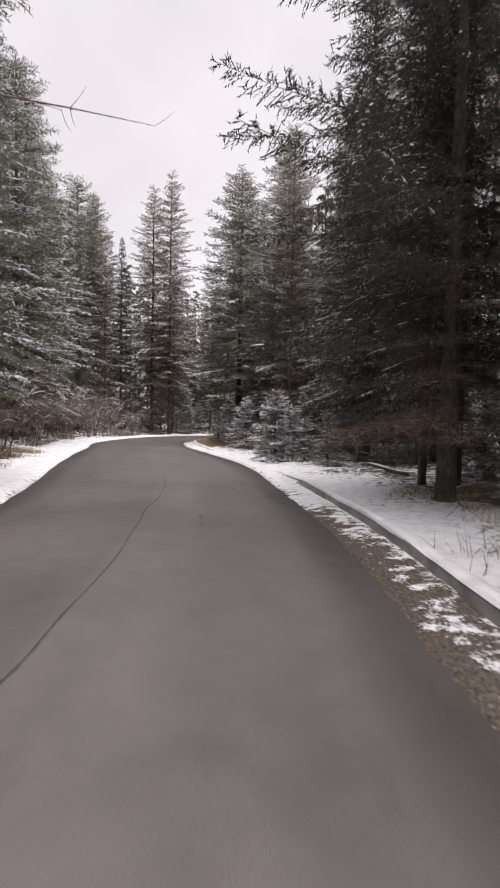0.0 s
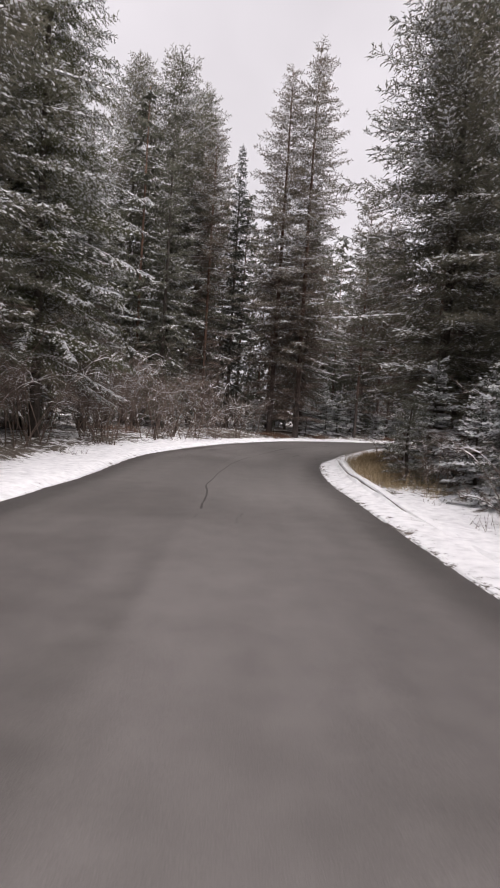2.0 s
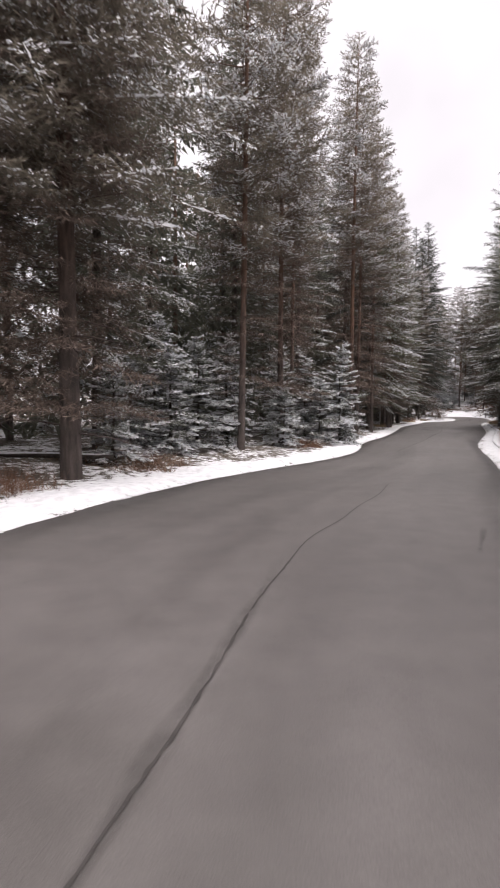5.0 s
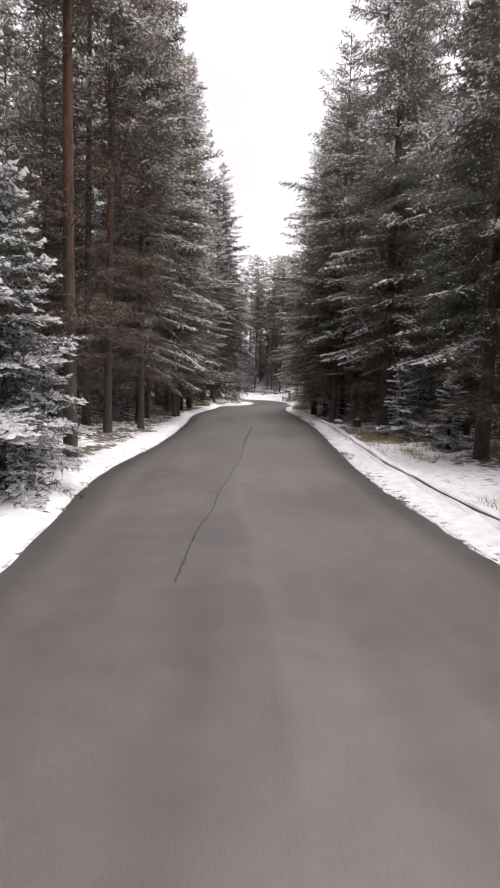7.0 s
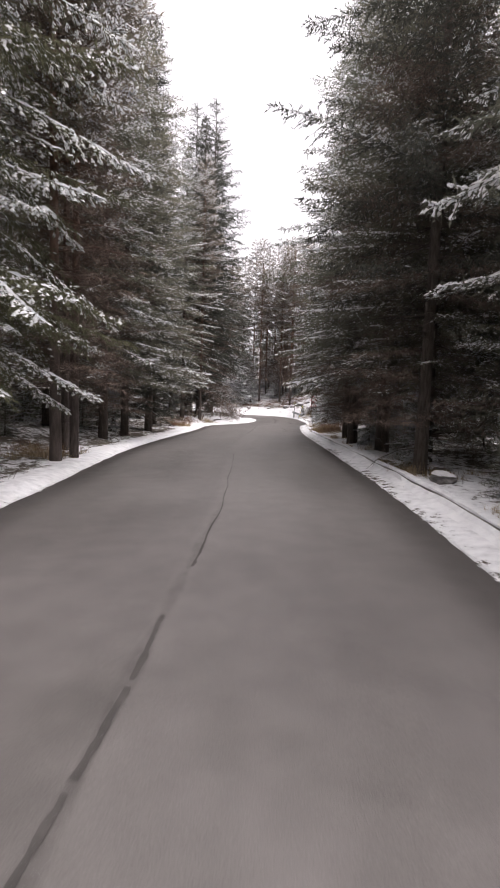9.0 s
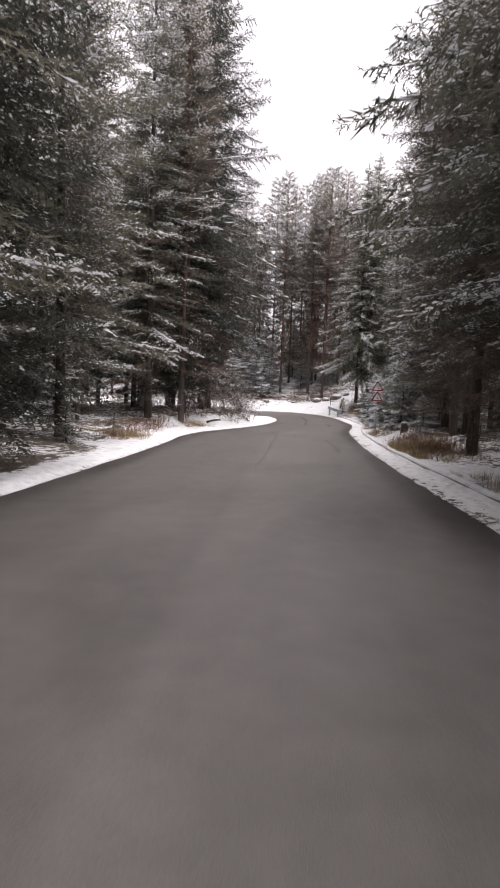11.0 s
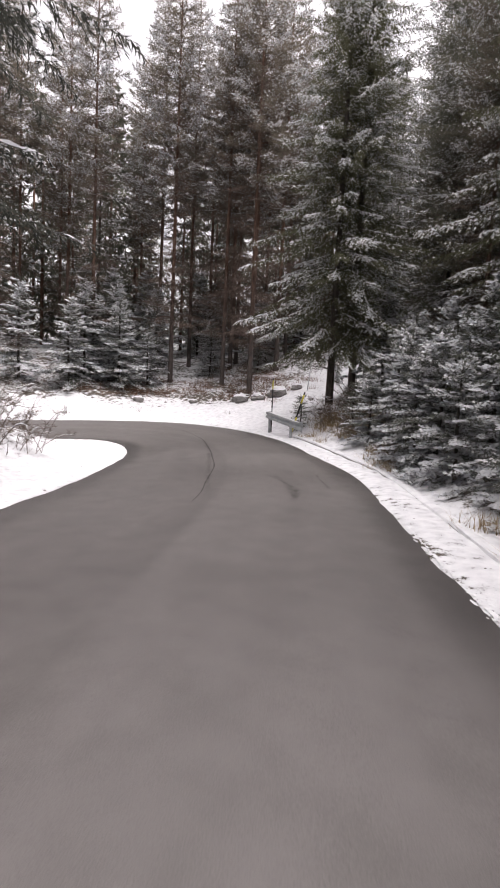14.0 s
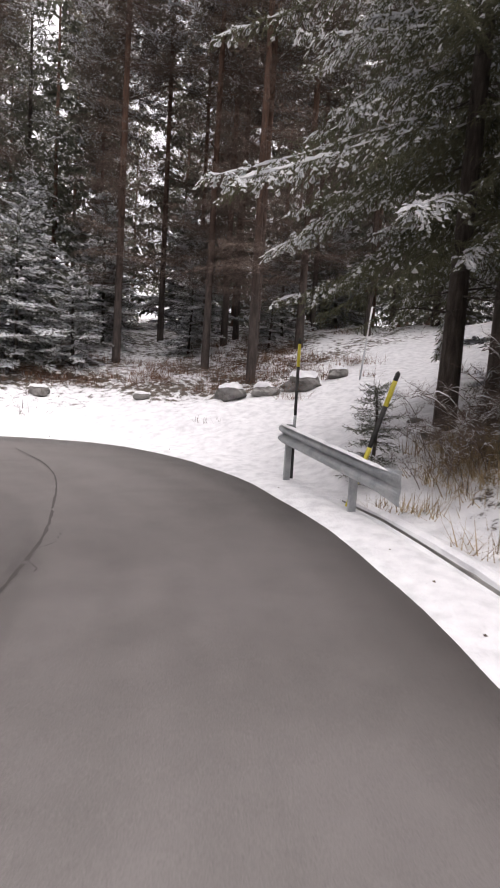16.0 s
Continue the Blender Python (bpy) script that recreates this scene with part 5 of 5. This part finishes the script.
for line, wide, strength in [
    ([(72.9, 104.0), (72.4, 103.4), (71.8, 102.8), (71.2, 102.4), (70.4, 102.0)], 0.22, 0.75),
    ([(73.7, 103.0), (73.2, 102.7), (72.8, 102.4), (72.2, 102.0)], 0.07, 0.8),
    ([(58.4, 94.8), (55.2, 92.2), (52.4, 90.3)], 0.22, 0.5),
    ([(-26.9, -3.6), (-26.5, -2.4)], 0.08, 0.8), ([(-24.5, 0.3), (-24.1, 1.6)], 0.10, 0.5), ([(-6.9, 45.7), (-5.4, 46.7)], 0.08, 0.7),
    ([(-13.4, 37.6), (-12.6, 39.4)], 0.08, 0.7), ([(-15.6, 33.2), (-15.2, 34.6)], 0.06, 0.7),
    ([(-15.9, 36.9), (-16.8, 35.5), (-17.3, 34.6)], 0.06, 1.2), ([(-15.7, 35.8), (-16.5, 34.3)], 0.06, 1.2),
    ([(26.6, 76.2), (30.0, 79.2), (34.5, 83.2)], 1.2, 0.35),
    ([(-17.2, 36.6), (-15.1, 40.5), (-12.8, 43.3), (-9.4, 46.8)], 0.14, 0.6),
    ([(69.6, 103.6), (70.9, 104.5), (73.0, 106.0), (75.2, 107.6), (77.4, 109.6)], 0.14, 0.6),
    ([(16.0, 66.5), (22.2, 71.0), (26.4, 74.0)], 0.12, 0.5),
    ([(46.0, 89.2), (51.4, 92.9), (59.1, 98.3)], 0.16, 0.4),
]:
    stain(line, wide * 0.8, strength * 0.55)


# ---- sign, guard rail and snow poles ----
def round_triangle(side, corner, n=6):
    """The outline of an upright triangle with rounded corners, in x and z, from its centre."""
    pts = []
    rad = side / math.sqrt(3) - 2 * corner
    for k in range(3):
        a = radians(90 + 120 * k)
        for i in range(n):
            b = a + radians(-60 + 120 * i / (n - 1))
            pts.append((rad * math.cos(a) + corner * math.cos(b), rad * math.sin(a) + corner * math.sin(b)))
    return pts


def plate(name, outline, y0, y1, mat):
    n = len(outline)
    verts = [(x, y0, z) for x, z in outline] + [(x, y1, z) for x, z in outline]
    faces = [tuple(range(n)), tuple(reversed(range(n, 2 * n)))] + [(i, i + n, (i + 1) % n + n, (i + 1) % n) for i in range(n)]
    me = mesh_of(name, verts, faces, mat)
    return me


def bent(name, line, width, y0, y1, mat):
    """A flat bar of a symbol that follows a line in x and z."""
    pts = np.array(line, float)
    d = np.gradient(pts, axis=0)
    d /= np.linalg.norm(d, axis=1)[:, None]
    nrm = np.stack([-d[:, 1], d[:, 0]], 1)
    w = np.array([width[min(i, len(width) - 1)] for i in range(len(pts))])[:, None] / 2
    return plate(name, [tuple(p) for p in np.concatenate([pts + nrm * w, (pts - nrm * w)[::-1]])], y0, y1, mat)


def warning_sign():
    root = new("warning_sign")
    x, y = 62.85, 94.15
    z0 = ground_z(x, y)
    so = Soup()
    so.tube([np.array((0, 0.045, -0.5)), np.array((0, 0.045, 3.28 - z0))], [0.03, 0.03], 12)
    part("post", so.mesh("post", STEEL, True), root, "grey galvanised steel tube")
    for up, kind in ((2.92 - z0, "bend"), (2.34 - z0, "junction")):
        red = part("sign_panel", plate("sign_panel", round_triangle(0.68, 0.035), 0.0, 0.012, RED), root, "red-bordered triangular warning panel")
        red.location = (0, 0, up)
        part("sign_face", plate("sign_face", round_triangle(0.48, 0.015), -0.004, 0.002, WHITE), red, "white reflective face")
        part("panel_back", plate("panel_back", round_triangle(0.66, 0.035), 0.012, 0.02, STEEL), red)
        if kind == "bend":
            part("symbol", bent("symbol", [(0.045, -0.085), (0.045, -0.02), (0.03, 0.025), (0.0, 0.055), (-0.03, 0.075)], [0.035], -0.008, -0.004, BLACK), red, "black curved arrow to the left")
            part("arrow_head", plate("arrow_head", [(-0.02, 0.105), (-0.075, 0.085), (-0.035, 0.04)], -0.008, -0.004, BLACK), red)
        else:
            part("symbol", bent("symbol", [(0.0, -0.085), (0.0, 0.0), (0.0, 0.10)], [0.045, 0.045, 0.02], -0.008, -0.004, BLACK), red, "black upright bar with a side arm")
            part("side_arm", plate("side_arm", [(0.02, -0.055), (0.075, -0.055), (0.075, -0.025), (0.02, -0.025)], -0.008, -0.004, BLACK), red)
    root.matrix_basis = pose(x, y, z0, 0, 0, -58)
    tagged(root, "two stacked red and white triangular warning signs on a post", "road sign")


warning_sign()


def guard_rail():
    root = new("guard_rail")
    a, b = np.array((81.95, 109.25)), np.array((80.05, 106.5))
    d = (b - a) / np.linalg.norm(b - a)
    out = np.array((-d[1], d[0]))
    ln = float(np.linalg.norm(b - a))
    toward = np.array((-1.0, 0.6))
    if out @ toward < 0:
        out = -out
    za, zb = 1.56, 1.18
    wave_profile = [(0.0, 0.165), (0.012, 0.155), (0.055, 0.125), (0.07, 0.095), (0.07, 0.075), (0.055, 0.05), (0.012, 0.015), (0.0, 0.0), (0.012, -0.015), (0.055, -0.05), (0.07, -0.075), (0.07, -0.095), (0.055, -0.125), (0.012, -0.155), (0.0, -0.165)]
    verts, faces = [], []
    n = len(wave_profile)
    cols = 14
    for i in range(cols):
        t = i / (cols - 1)
        flare = max(0.0, (t - 0.85) / 0.15)
        z = za + (zb - za) * t - 0.17
        for back in (0.0, -0.004):
            for o, u in wave_profile:
                p = a + d * ln * t + out * ((o * (1 - 0.8 * flare)) + back)
                verts.append((p[0], p[1], z + u * (1 + 0.35 * flare)))
    for i in range(cols - 1):
        for k in range(n - 1):
            q = i * 2 * n + k
            faces.append((q, q + 1, q + 2 * n + 1, q + 2 * n))
            faces.append((q + n, q + 3 * n, q + 3 * n + 1, q + n + 1))
    for i in (0, cols - 1):
        for k in range(n - 1):
            q = i * 2 * n + k
            faces.append((q, q + n, q + n + 1, q + 1))
    for i in range(cols - 1):
        for k in (0, n - 1):
            q = i * 2 * n + k
            faces.append((q, q + 2 * n, q + 3 * n, q + n))
    part("beam", mesh_of("beam", verts, faces, STEEL, False), root, "dull galvanised corrugated steel beam with a splayed end")
    snow = Soup()
    snow.ridge([np.array((*(a + d * ln * t + out * 0.03), za + (zb - za) * t - 0.01)) for t in np.linspace(0.02, 0.93, 14)], [0.05, 0.055, 0.045, 0.06] * 3 + [0.05, 0.04], [0.035, 0.03, 0.04, 0.025] * 3 + [0.035, 0.02])
    part("rail_snow", snow.mesh("rail_snow", SNOW, True), root, "narrow cap of white snow")
    for t in (0.06, 0.68):
        p = a + d * ln * t - out * 0.05
        bm = bmesh.new()
        bmesh.ops.create_cube(bm, size=1.0)
        top, low = za + (zb - za) * t + 0.02, ground_z(*p) - 0.3
        for v in bm.verts:
            v.co = Vector((p[0], p[1], 0)) + Vector((*(d * v.co.x * 0.06), 0)) + Vector((*(out * v.co.y * 0.11), 0)) + Vector((0, 0, low + (v.co.z + 0.5) * (top - low)))
        bmesh.ops.bevel(bm, geom=bm.edges[:], offset=0.008, segments=1)
        post = part("post", bm_mesh("post", bm, STEEL), root)
        so = Soup()
        c = np.array((*(p + out * 0.06), top - 0.19))
        so.tube([c, c + np.array((*(out * 0.065), 0))], [0.018, 0.012], 6)
        part("bolt", so.mesh("bolt", STEEL), post)
    tagged(root, "short galvanised guard rail with snow along its top", "guard rail")


guard_rail()


def snow_pole(base, top, bands, thick, label):
    """A marker pole in coloured bands from its foot to its head."""
    root = new("snow_pole")
    a, b = np.array(base, float), np.array(top, float)
    for lo, hi, mat in bands:
        so = Soup()
        so.tube([a + (b - a) * lo, a + (b - a) * hi], [thick, thick], 10)
        part("band", so.mesh("band", mat, True), root)
    so = Soup()
    so.tube([b, b + np.array((0, 0, 0.03))], [thick * 0.9, thick * 0.3], 10)
    part("cap", so.mesh("cap", bands[-1][2], True), root)
    return tagged(root, label, "marker pole")


snow_pole((82.05, 109.05, ground_z(82.05, 109.05) - 0.2), (82.06, 109.08, 3.05), [(0, 0.42, BLACK), (0.42, 0.50, STEEL), (0.50, 0.82, BLACK), (0.82, 0.97, YELLOW), (0.97, 1, BLACK)], 0.028, "slim black and yellow pole beside the guard rail")
snow_pole((80.93, 107.56, ground_z(80.93, 107.56) - 0.2), (81.13, 107.0, 2.45), [(0, 0.5, YELLOW), (0.5, 0.78, BLACK), (0.78, 0.95, YELLOW), (0.95, 1, BLACK)], 0.036, "leaning yellow and black striped pole behind the rail")
snow_pole((89.6, 110.9, ground_z(89.6, 110.9) - 0.2), (89.95, 110.8, ground_z(89.6, 110.9) + 2.3), [(0, 0.6, STEEL), (0.6, 1, WHITE)], 0.03, "thin pale pole beside the snowy side track")


# ---- stones, stumps, logs, grass and litter ----
def boulder(x, y, size, seed, label="grey boulder with a cap of snow"):
    r = np.random.RandomState(seed)
    root = new("boulder")
    bm = bmesh.new()
    bmesh.ops.create_icosphere(bm, subdivisions=3, radius=1)
    kick = r.uniform(-9, 9, 3)
    for v in bm.verts:
        k = 1 + 0.45 * noise.noise(Vector(kick) + v.co * 1.3) + 0.15 * noise.noise(Vector(kick) + v.co * 4)
        v.co = Vector((v.co.x * k * size, v.co.y * k * size * 0.75, v.co.z * k * size * 0.5))
    cap = bm.copy()
    part("stone", bm_mesh("stone", bm, STONE), root)
    gone = [v for v in cap.verts if v.co.z < size * 0.20 + 0.1 * size * noise.noise(v.co * 3)]
    bmesh.ops.delete(cap, geom=gone, context="VERTS")
    for v in cap.verts:
        v.co = v.co * 1.03 + Vector((0, 0, 0.02 * size + 0.01))
    part("snow_cap", bm_mesh("snow_cap", cap, SNOW, True), root, "white snow lying on the stone")
    root.matrix_basis = pose(x, y, ground_z(x, y) + size * 0.12, 0, 0, r.uniform(0, 360))
    return tagged(root, label, "boulder", "snow-capped boulders")


for i, (x, y, size) in enumerate([(86.9, 114.0, 0.6), (87.6, 113.1, 0.5), (88.9, 112.5, 0.68), (90.3, 111.9, 0.5), (85.6, 116.4, 0.3), (83.9, 119.2, 0.4), (33.0, 71.6, 0.42), (35.4, 72.6, 0.3), (81.6, 104.6, 0.24), (78.4, 102.6, 0.28), (82.9, 106.9, 0.22), (83.8, 107.4, 0.16), (84.4, 106.2, 0.2), (-10.6, 58.2, 0.32), (-12.5, 57.2, 0.28)]):
    boulder(x, y, size, 60 + i)


def stump(x, y, tall, thick, seed):
    r = np.random.RandomState(seed)
    root = new("tree_stump")
    so = Soup()
    so.tube([np.array((0, 0, -0.3)), np.array((0, 0, 0.05)), np.array((0.01, 0, tall * 0.6)), np.array((0.02, 0.01, tall))], [thick * 1.35, thick * 1.15, thick, thick * 0.95], 12)
    part("wood", so.mesh("wood", BARK, True), root)
    top = Soup()
    top.tube([np.array((0.02, 0.01, tall)), np.array((0.02, 0.01, tall + 0.05)), np.array((0.02, 0.01, tall + 0.08))], [thick * 0.95, thick * 0.8, thick * 0.3], 12)
    part("snow_cap", top.mesh("snow_cap", SNOW, True), root, "flat cap of snow")
    root.matrix_basis = pose(x, y, ground_z(x, y), 0, 0, r.uniform(0, 360))
    return tagged(root, "dark old tree stump with a cap of snow", "tree stump")


def bare_tree(x, y, tall, turn, seed, long):
    """A leafless tree with a crooked trunk and long thin limbs."""
    r = np.random.RandomState(seed)
    root = new("bare_tree")
    k = np.linspace(0, 1, 8)
    pts = [np.array((0.5 * math.sin(2.2 * t) + 0.9 * t, 0.25 * math.sin(5 * t), tall * t - 0.3 * (t == 0))) for t in k]
    so = Soup()
    so.tube(pts, [0.11 * (1 - t) ** 0.8 + 0.01 for t in k], 8)
    part("trunk", so.mesh("trunk", TWIG, True), root)
    tw = Soup()
    for i in range(16):
        a = pts[r.randint(3, 8)]
        az = r.uniform(-1.2, 1.2) if i < 10 else r.uniform(0, 6.28)
        ln = r.uniform(1.6, 4.2)
        d = np.array((math.cos(az), math.sin(az), r.uniform(0.0, 0.35)))
        if i < 2:
            a, ln, d = pts[6], long - i * 1.3, np.array((1.0, 0.22 * i, 0.04 + 0.1 * i))
        side = np.array((-d[1], d[0], 0))
        line = [a + d * ln * t + side * 0.25 * math.sin(4 * t + i) + UP * 0.35 * t * (1 - 1.2 * t) for t in np.linspace(0, 1, 6)]
        tw.tube(line, [(0.04 if i < 2 else 0.024) * (1 - t) + 0.005 for t in np.linspace(0, 1, 6)], 4)
        for _ in range(12):
            p = line[r.randint(1, 6)]
            e = d * r.uniform(-0.1, 0.6) + side * r.uniform(-0.6, 0.6) + UP * r.uniform(-0.6, 0.7)
            q = p + e * r.uniform(0.3, 0.9)
            tw.tube([p, (p + q) / 2 + side * 0.05, q], [0.006, 0.004, 0.002], 3)
    tagged(part("branchwork", tw.mesh("branchwork", TWIG, True), root), kind="stuff")
    root.matrix_basis = pose(x, y, ground_z(x, y), 0, 0, turn)
    return tagged(root, "leafless tree with thin limbs reaching over the road", "tree")


bare_tree(-35.4, -4.3, 7.1, 0, 4, 6.0)
bare_tree(-34.8, 3.4, 7.0, 20, 7, 3.0)
stump(61.3, 91.7, 0.5, 0.17, 1)
stump(30.5, 69.0, 0.45, 0.2, 3)


def fallen_log(x, y, turn, ln, thick, seed):
    r = np.random.RandomState(seed)
    root = new("fallen_log")
    pts = [np.array((ln * (k - 0.5), 0.05 * math.sin(4 * k), 0.06 * math.sin(3 * k + seed))) for k in np.linspace(0, 1, 7)]
    so = Soup()
    so.tube(pts, [thick * (1 - 0.5 * k) for k in np.linspace(0, 1, 7)], 8)
    part("wood", so.mesh("wood", BARK, True), root)
    sn = Soup()
    sn.ridge([p + np.array((0, 0, thick * 0.75)) for p in pts], [thick * 0.6] * 7, [thick * 0.5] * 7)
    part("log_snow", sn.mesh("log_snow", SNOW, True), root, "line of snow along the log")
    root.matrix_basis = pose(x, y, ground_z(x, y) + thick * 0.7, 0, 0, turn)
    return tagged(root, "thin fallen trunk lying in the undergrowth, snow on top", "log")


for i, q in enumerate([(-10.8, 57.4, 150, 4.0, 0.09), (-8.6, 57.6, 20, 3.0, 0.07), (36.5, 74.5, 60, 3.5, 0.09), (39.6, 75.6, 20, 3.2, 0.08), (22.0, 80.2, 70, 3.5, 0.1), (-16.4, 3.8, 80, 3.2, 0.08), (60.6, 105.0, 25, 2.6, 0.08)] ):
    fallen_log(*q, i)


def clumps(name, mat, places, tall, blades, label, category, seed, spread=0.35, curl=0.5):
    """Tufts of thin blades, all in one mesh."""
    r = np.random.RandomState(seed)
    so = Soup()
    for x, y, size in places:
        z = ground_z(x, y) - 0.03
        for _ in range(blades):
            u = r.random_sample(6)
            a, s = u[0] * 6.283, spread * size * math.sqrt(u[1])
            p = np.array((x + s * math.cos(a), y + s * math.sin(a), z))
            b = u[2] * 6.283
            ln = tall * size * (0.5 + 0.7 * u[3])
            tip = p + np.array((math.cos(b) * ln * curl * u[4], math.sin(b) * ln * curl * u[4], ln * (1 - 0.45 * u[4])))
            so.blade(p, tip, 0.0035 + 0.006 * u[5], np.array((-math.sin(b), math.cos(b), 0)))
    return tagged(new(name, so.mesh(name, mat)), label, category, kind="stuff")


r_grass = np.random.RandomState(9)
grass_at = []
for x, y, n, wide in [(-11.3, 36.0, 120, 1.6), (-9.8, 34.2, 60, 1.6), (-9.4, 38.0, 50, 1.4), (-12.3, 33.4, 30, 1.4), (-18.6, -3.5, 40, 2.0), (-33.8, 4.5, 60, 2.2), (-31.9, 11.5, 50, 2.0), (-30.4, 17.5, 30, 1.6), (54.6, 88.2, 50, 1.8), (57.2, 90.0, 24, 1.2), (49.5, 98.8, 40, 1.4),
                      (57.4, 103.4, 30, 1.3), (22.5, 64.6, 36, 1.6), (25.4, 67.2, 30, 1.4), (34.5, 73.6, 30, 1.3), (64.0, 94.8, 20, 1.0), (27.5, 82.6, 26, 1.4), (82.0, 105.8, 60, 0.9), (80.4, 104.2, 40, 0.7), (77.0, 101.6, 30, 0.9), (70.0, 97.0, 40, 1.2), (56.2, 89.2, 60, 1.0)]:
    for _ in range(n):
        grass_at.append((x + r_grass.normal(0, wide * 0.6), y + r_grass.normal(0, wide * 0.6), r_grass.uniform(0.6, 1.3)))
inner = RIGHT[(RIGHT[:, 1] > 24) & (RIGHT[:, 1] < 35) & (RIGHT[:, 0] < -10)]
for _ in range(150):
    p = inner[r_grass.randint(len(inner))] + np.array((1.0, -0.25)) * r_grass.uniform(1.3, 2.9)
    grass_at.append((p[0], p[1], r_grass.uniform(0.9, 1.7)))
for _ in range(900):
    i = r_grass.randint(0, len(RIGHT))
    o = 1.2 + 2.6 * r_grass.random_sample() ** 1.5
    step = RIGHT[min(i + 1, len(RIGHT) - 1)] - RIGHT[max(i - 1, 0)]
    p = RIGHT[i] + np.array((step[1], -step[0])) / np.linalg.norm(step) * o
    if -16 < p[0] < 66 and wave(p[0], p[1], 7, 21) > 0.05:
        grass_at.append((p[0], p[1], r_grass.uniform(0.5, 1.1)))
keep = off_road(np.array([g[0] for g in grass_at]), np.array([g[1] for g in grass_at]))[0] > 1.0
apron = lambda g: not (g[0] > 74 and g[1] > 107 and off_road(np.array([g[0]]), np.array([g[1]]))[0][0] < 4.6)
clumps("dry_grass", GRASS, [g for g, k in zip(grass_at, keep) if k and apron(g)], 0.42, 52, "tufts of dry tan grass standing out of the snow", "dry grass", 10, 0.4, 1.5)

fern_at = []
for x, y, n, wide in [(87.0, 116.5, 90, 2.6), (91.0, 114.2, 80, 2.0), (85.0, 119.6, 60, 2.2), (82.5, 122.5, 40, 2.0), (93.5, 118.0, 60, 2.6), (-30.0, 38.0, 30, 2.2), (-25.5, 42.5, 20, 1.8), (28.0, 84.0, 20, 1.6), (52.0, 101.5, 24, 1.6), (55.6, 88.6, 70, 1.2), (58.4, 90.2, 40, 1.0), (49.0, 98.6, 40, 1.2), (53.5, 102.4, 40, 1.2), (-35.0, 8.0, 40, 2.0), (-32.8, 4.6, 70, 1.0), (-32.0, 8.4, 60, 0.9), (-31.0, 13.0, 50, 0.9), (-8.0, 56.2, 40, 1.2), (-12.6, 53.6, 50, 1.2), (2.0, 61.4, 30, 1.0)]:
    for _ in range(n):
        fern_at.append((x + r_grass.normal(0, wide * 0.7), y + r_grass.normal(0, wide * 0.7), r_grass.uniform(0.6, 1.3)))
keep = off_road(np.array([g[0] for g in fern_at]), np.array([g[1] for g in fern_at]))[0] > 1.6
clumps("dead_bracken", BRACKEN, [g for g, k in zip(fern_at, keep) if k and apron(g)], 0.48, 44, "rust-brown dead bracken between the trunks", "bracken", 11, 0.45, 1.9)

near_spots = [(spots[i][0], spots[i][1]) for i in order if 1.6 < dist[i] < 9.0 and track[i] > 3 and spots[i][0] > -45 and spots[i][1] < 128]
clumps("brushwood", LITTER, [(x, y, r_grass.uniform(0.4, 1.1)) for x, y in near_spots], 0.5, 22, "low brown twigs and stalks on the forest floor", "brushwood", 12, 0.8, 1.2)


def dirt_clods():
    """Small lumps of soil and slush strewn on the snow beside the asphalt."""
    r = np.random.RandomState(31)
    so = Soup()
    line = RIGHT[::1]
    for _ in range(900):
        i = r.randint(20, len(line) - 60)
        d = line[i + 1] - line[i]
        d = d / np.linalg.norm(d)
        o = abs(r.normal(0, 0.35)) + 0.05
        p = line[i] + np.array((d[1], -d[0])) * o
        s = r.uniform(0.006, 0.02)
        z = ground_z(p[0], p[1])
        c = np.array((p[0], p[1], z + s * 0.3))
        k = len(so.v)
        so.v += [c + np.array(v) * s * r.uniform(0.7, 1.3) for v in ((1, 0, 0), (0, 1, 0), (-1, 0, 0), (0, -1, 0), (0, 0, 0.9))]
        so.f += [(k, k + 1, k + 4), (k + 1, k + 2, k + 4), (k + 2, k + 3, k + 4), (k + 3, k, k + 4)]
    tagged(new("dirt_clods", so.mesh("dirt_clods", LITTER)), "small dark lumps of dirt on the verge snow", "dirt", kind="stuff")


dirt_clods()


def slush_patches():
    """Thin ragged patches of snow and slush that creep over both edges of the asphalt."""
    r = np.random.RandomState(53)
    so = Soup()
    for line, sign in ((LEFT, 1.0), (RIGHT, -1.0)):
        d = np.gradient(line, axis=0)
        d /= np.linalg.norm(d, axis=1)[:, None]
        for _ in range(4500):
            i = r.randint(30, len(line) - 50)
            if line[i][1] < 2 or line[i][0] > 70:
                continue
            t, n = d[i], np.array((d[i][1], -d[i][0])) * sign
            o = abs(r.normal(0, 0.05)) - 0.09
            ln, wd = r.uniform(0.02, 0.05) + 0.12 * r.random_sample() ** 3, r.uniform(0.012, 0.035)
            c = line[i] + t * r.uniform(-0.3, 0.3) + n * o
            k, m = len(so.v), 7
            ring = []
            for q in range(m):
                a = 6.283 * q / m
                p = c + t * ln * math.cos(a) * r.uniform(0.5, 1.1) + n * wd * math.sin(a) * r.uniform(0.5, 1.1)
                ring.append(np.array((p[0], p[1], float(grade(p[0], p[1])) + 0.012)))
            so.v += ring + [np.array((c[0], c[1], float(grade(c[0], c[1])) + 0.02))]
            so.f += [(k + q, k + (q + 1) % m, k + m) for q in range(m)]
    tagged(new("slush_patches", so.mesh("slush_patches", SNOW, True)), "ragged bits of snow along the asphalt's edge", "slush", kind="stuff")


slush_patches()
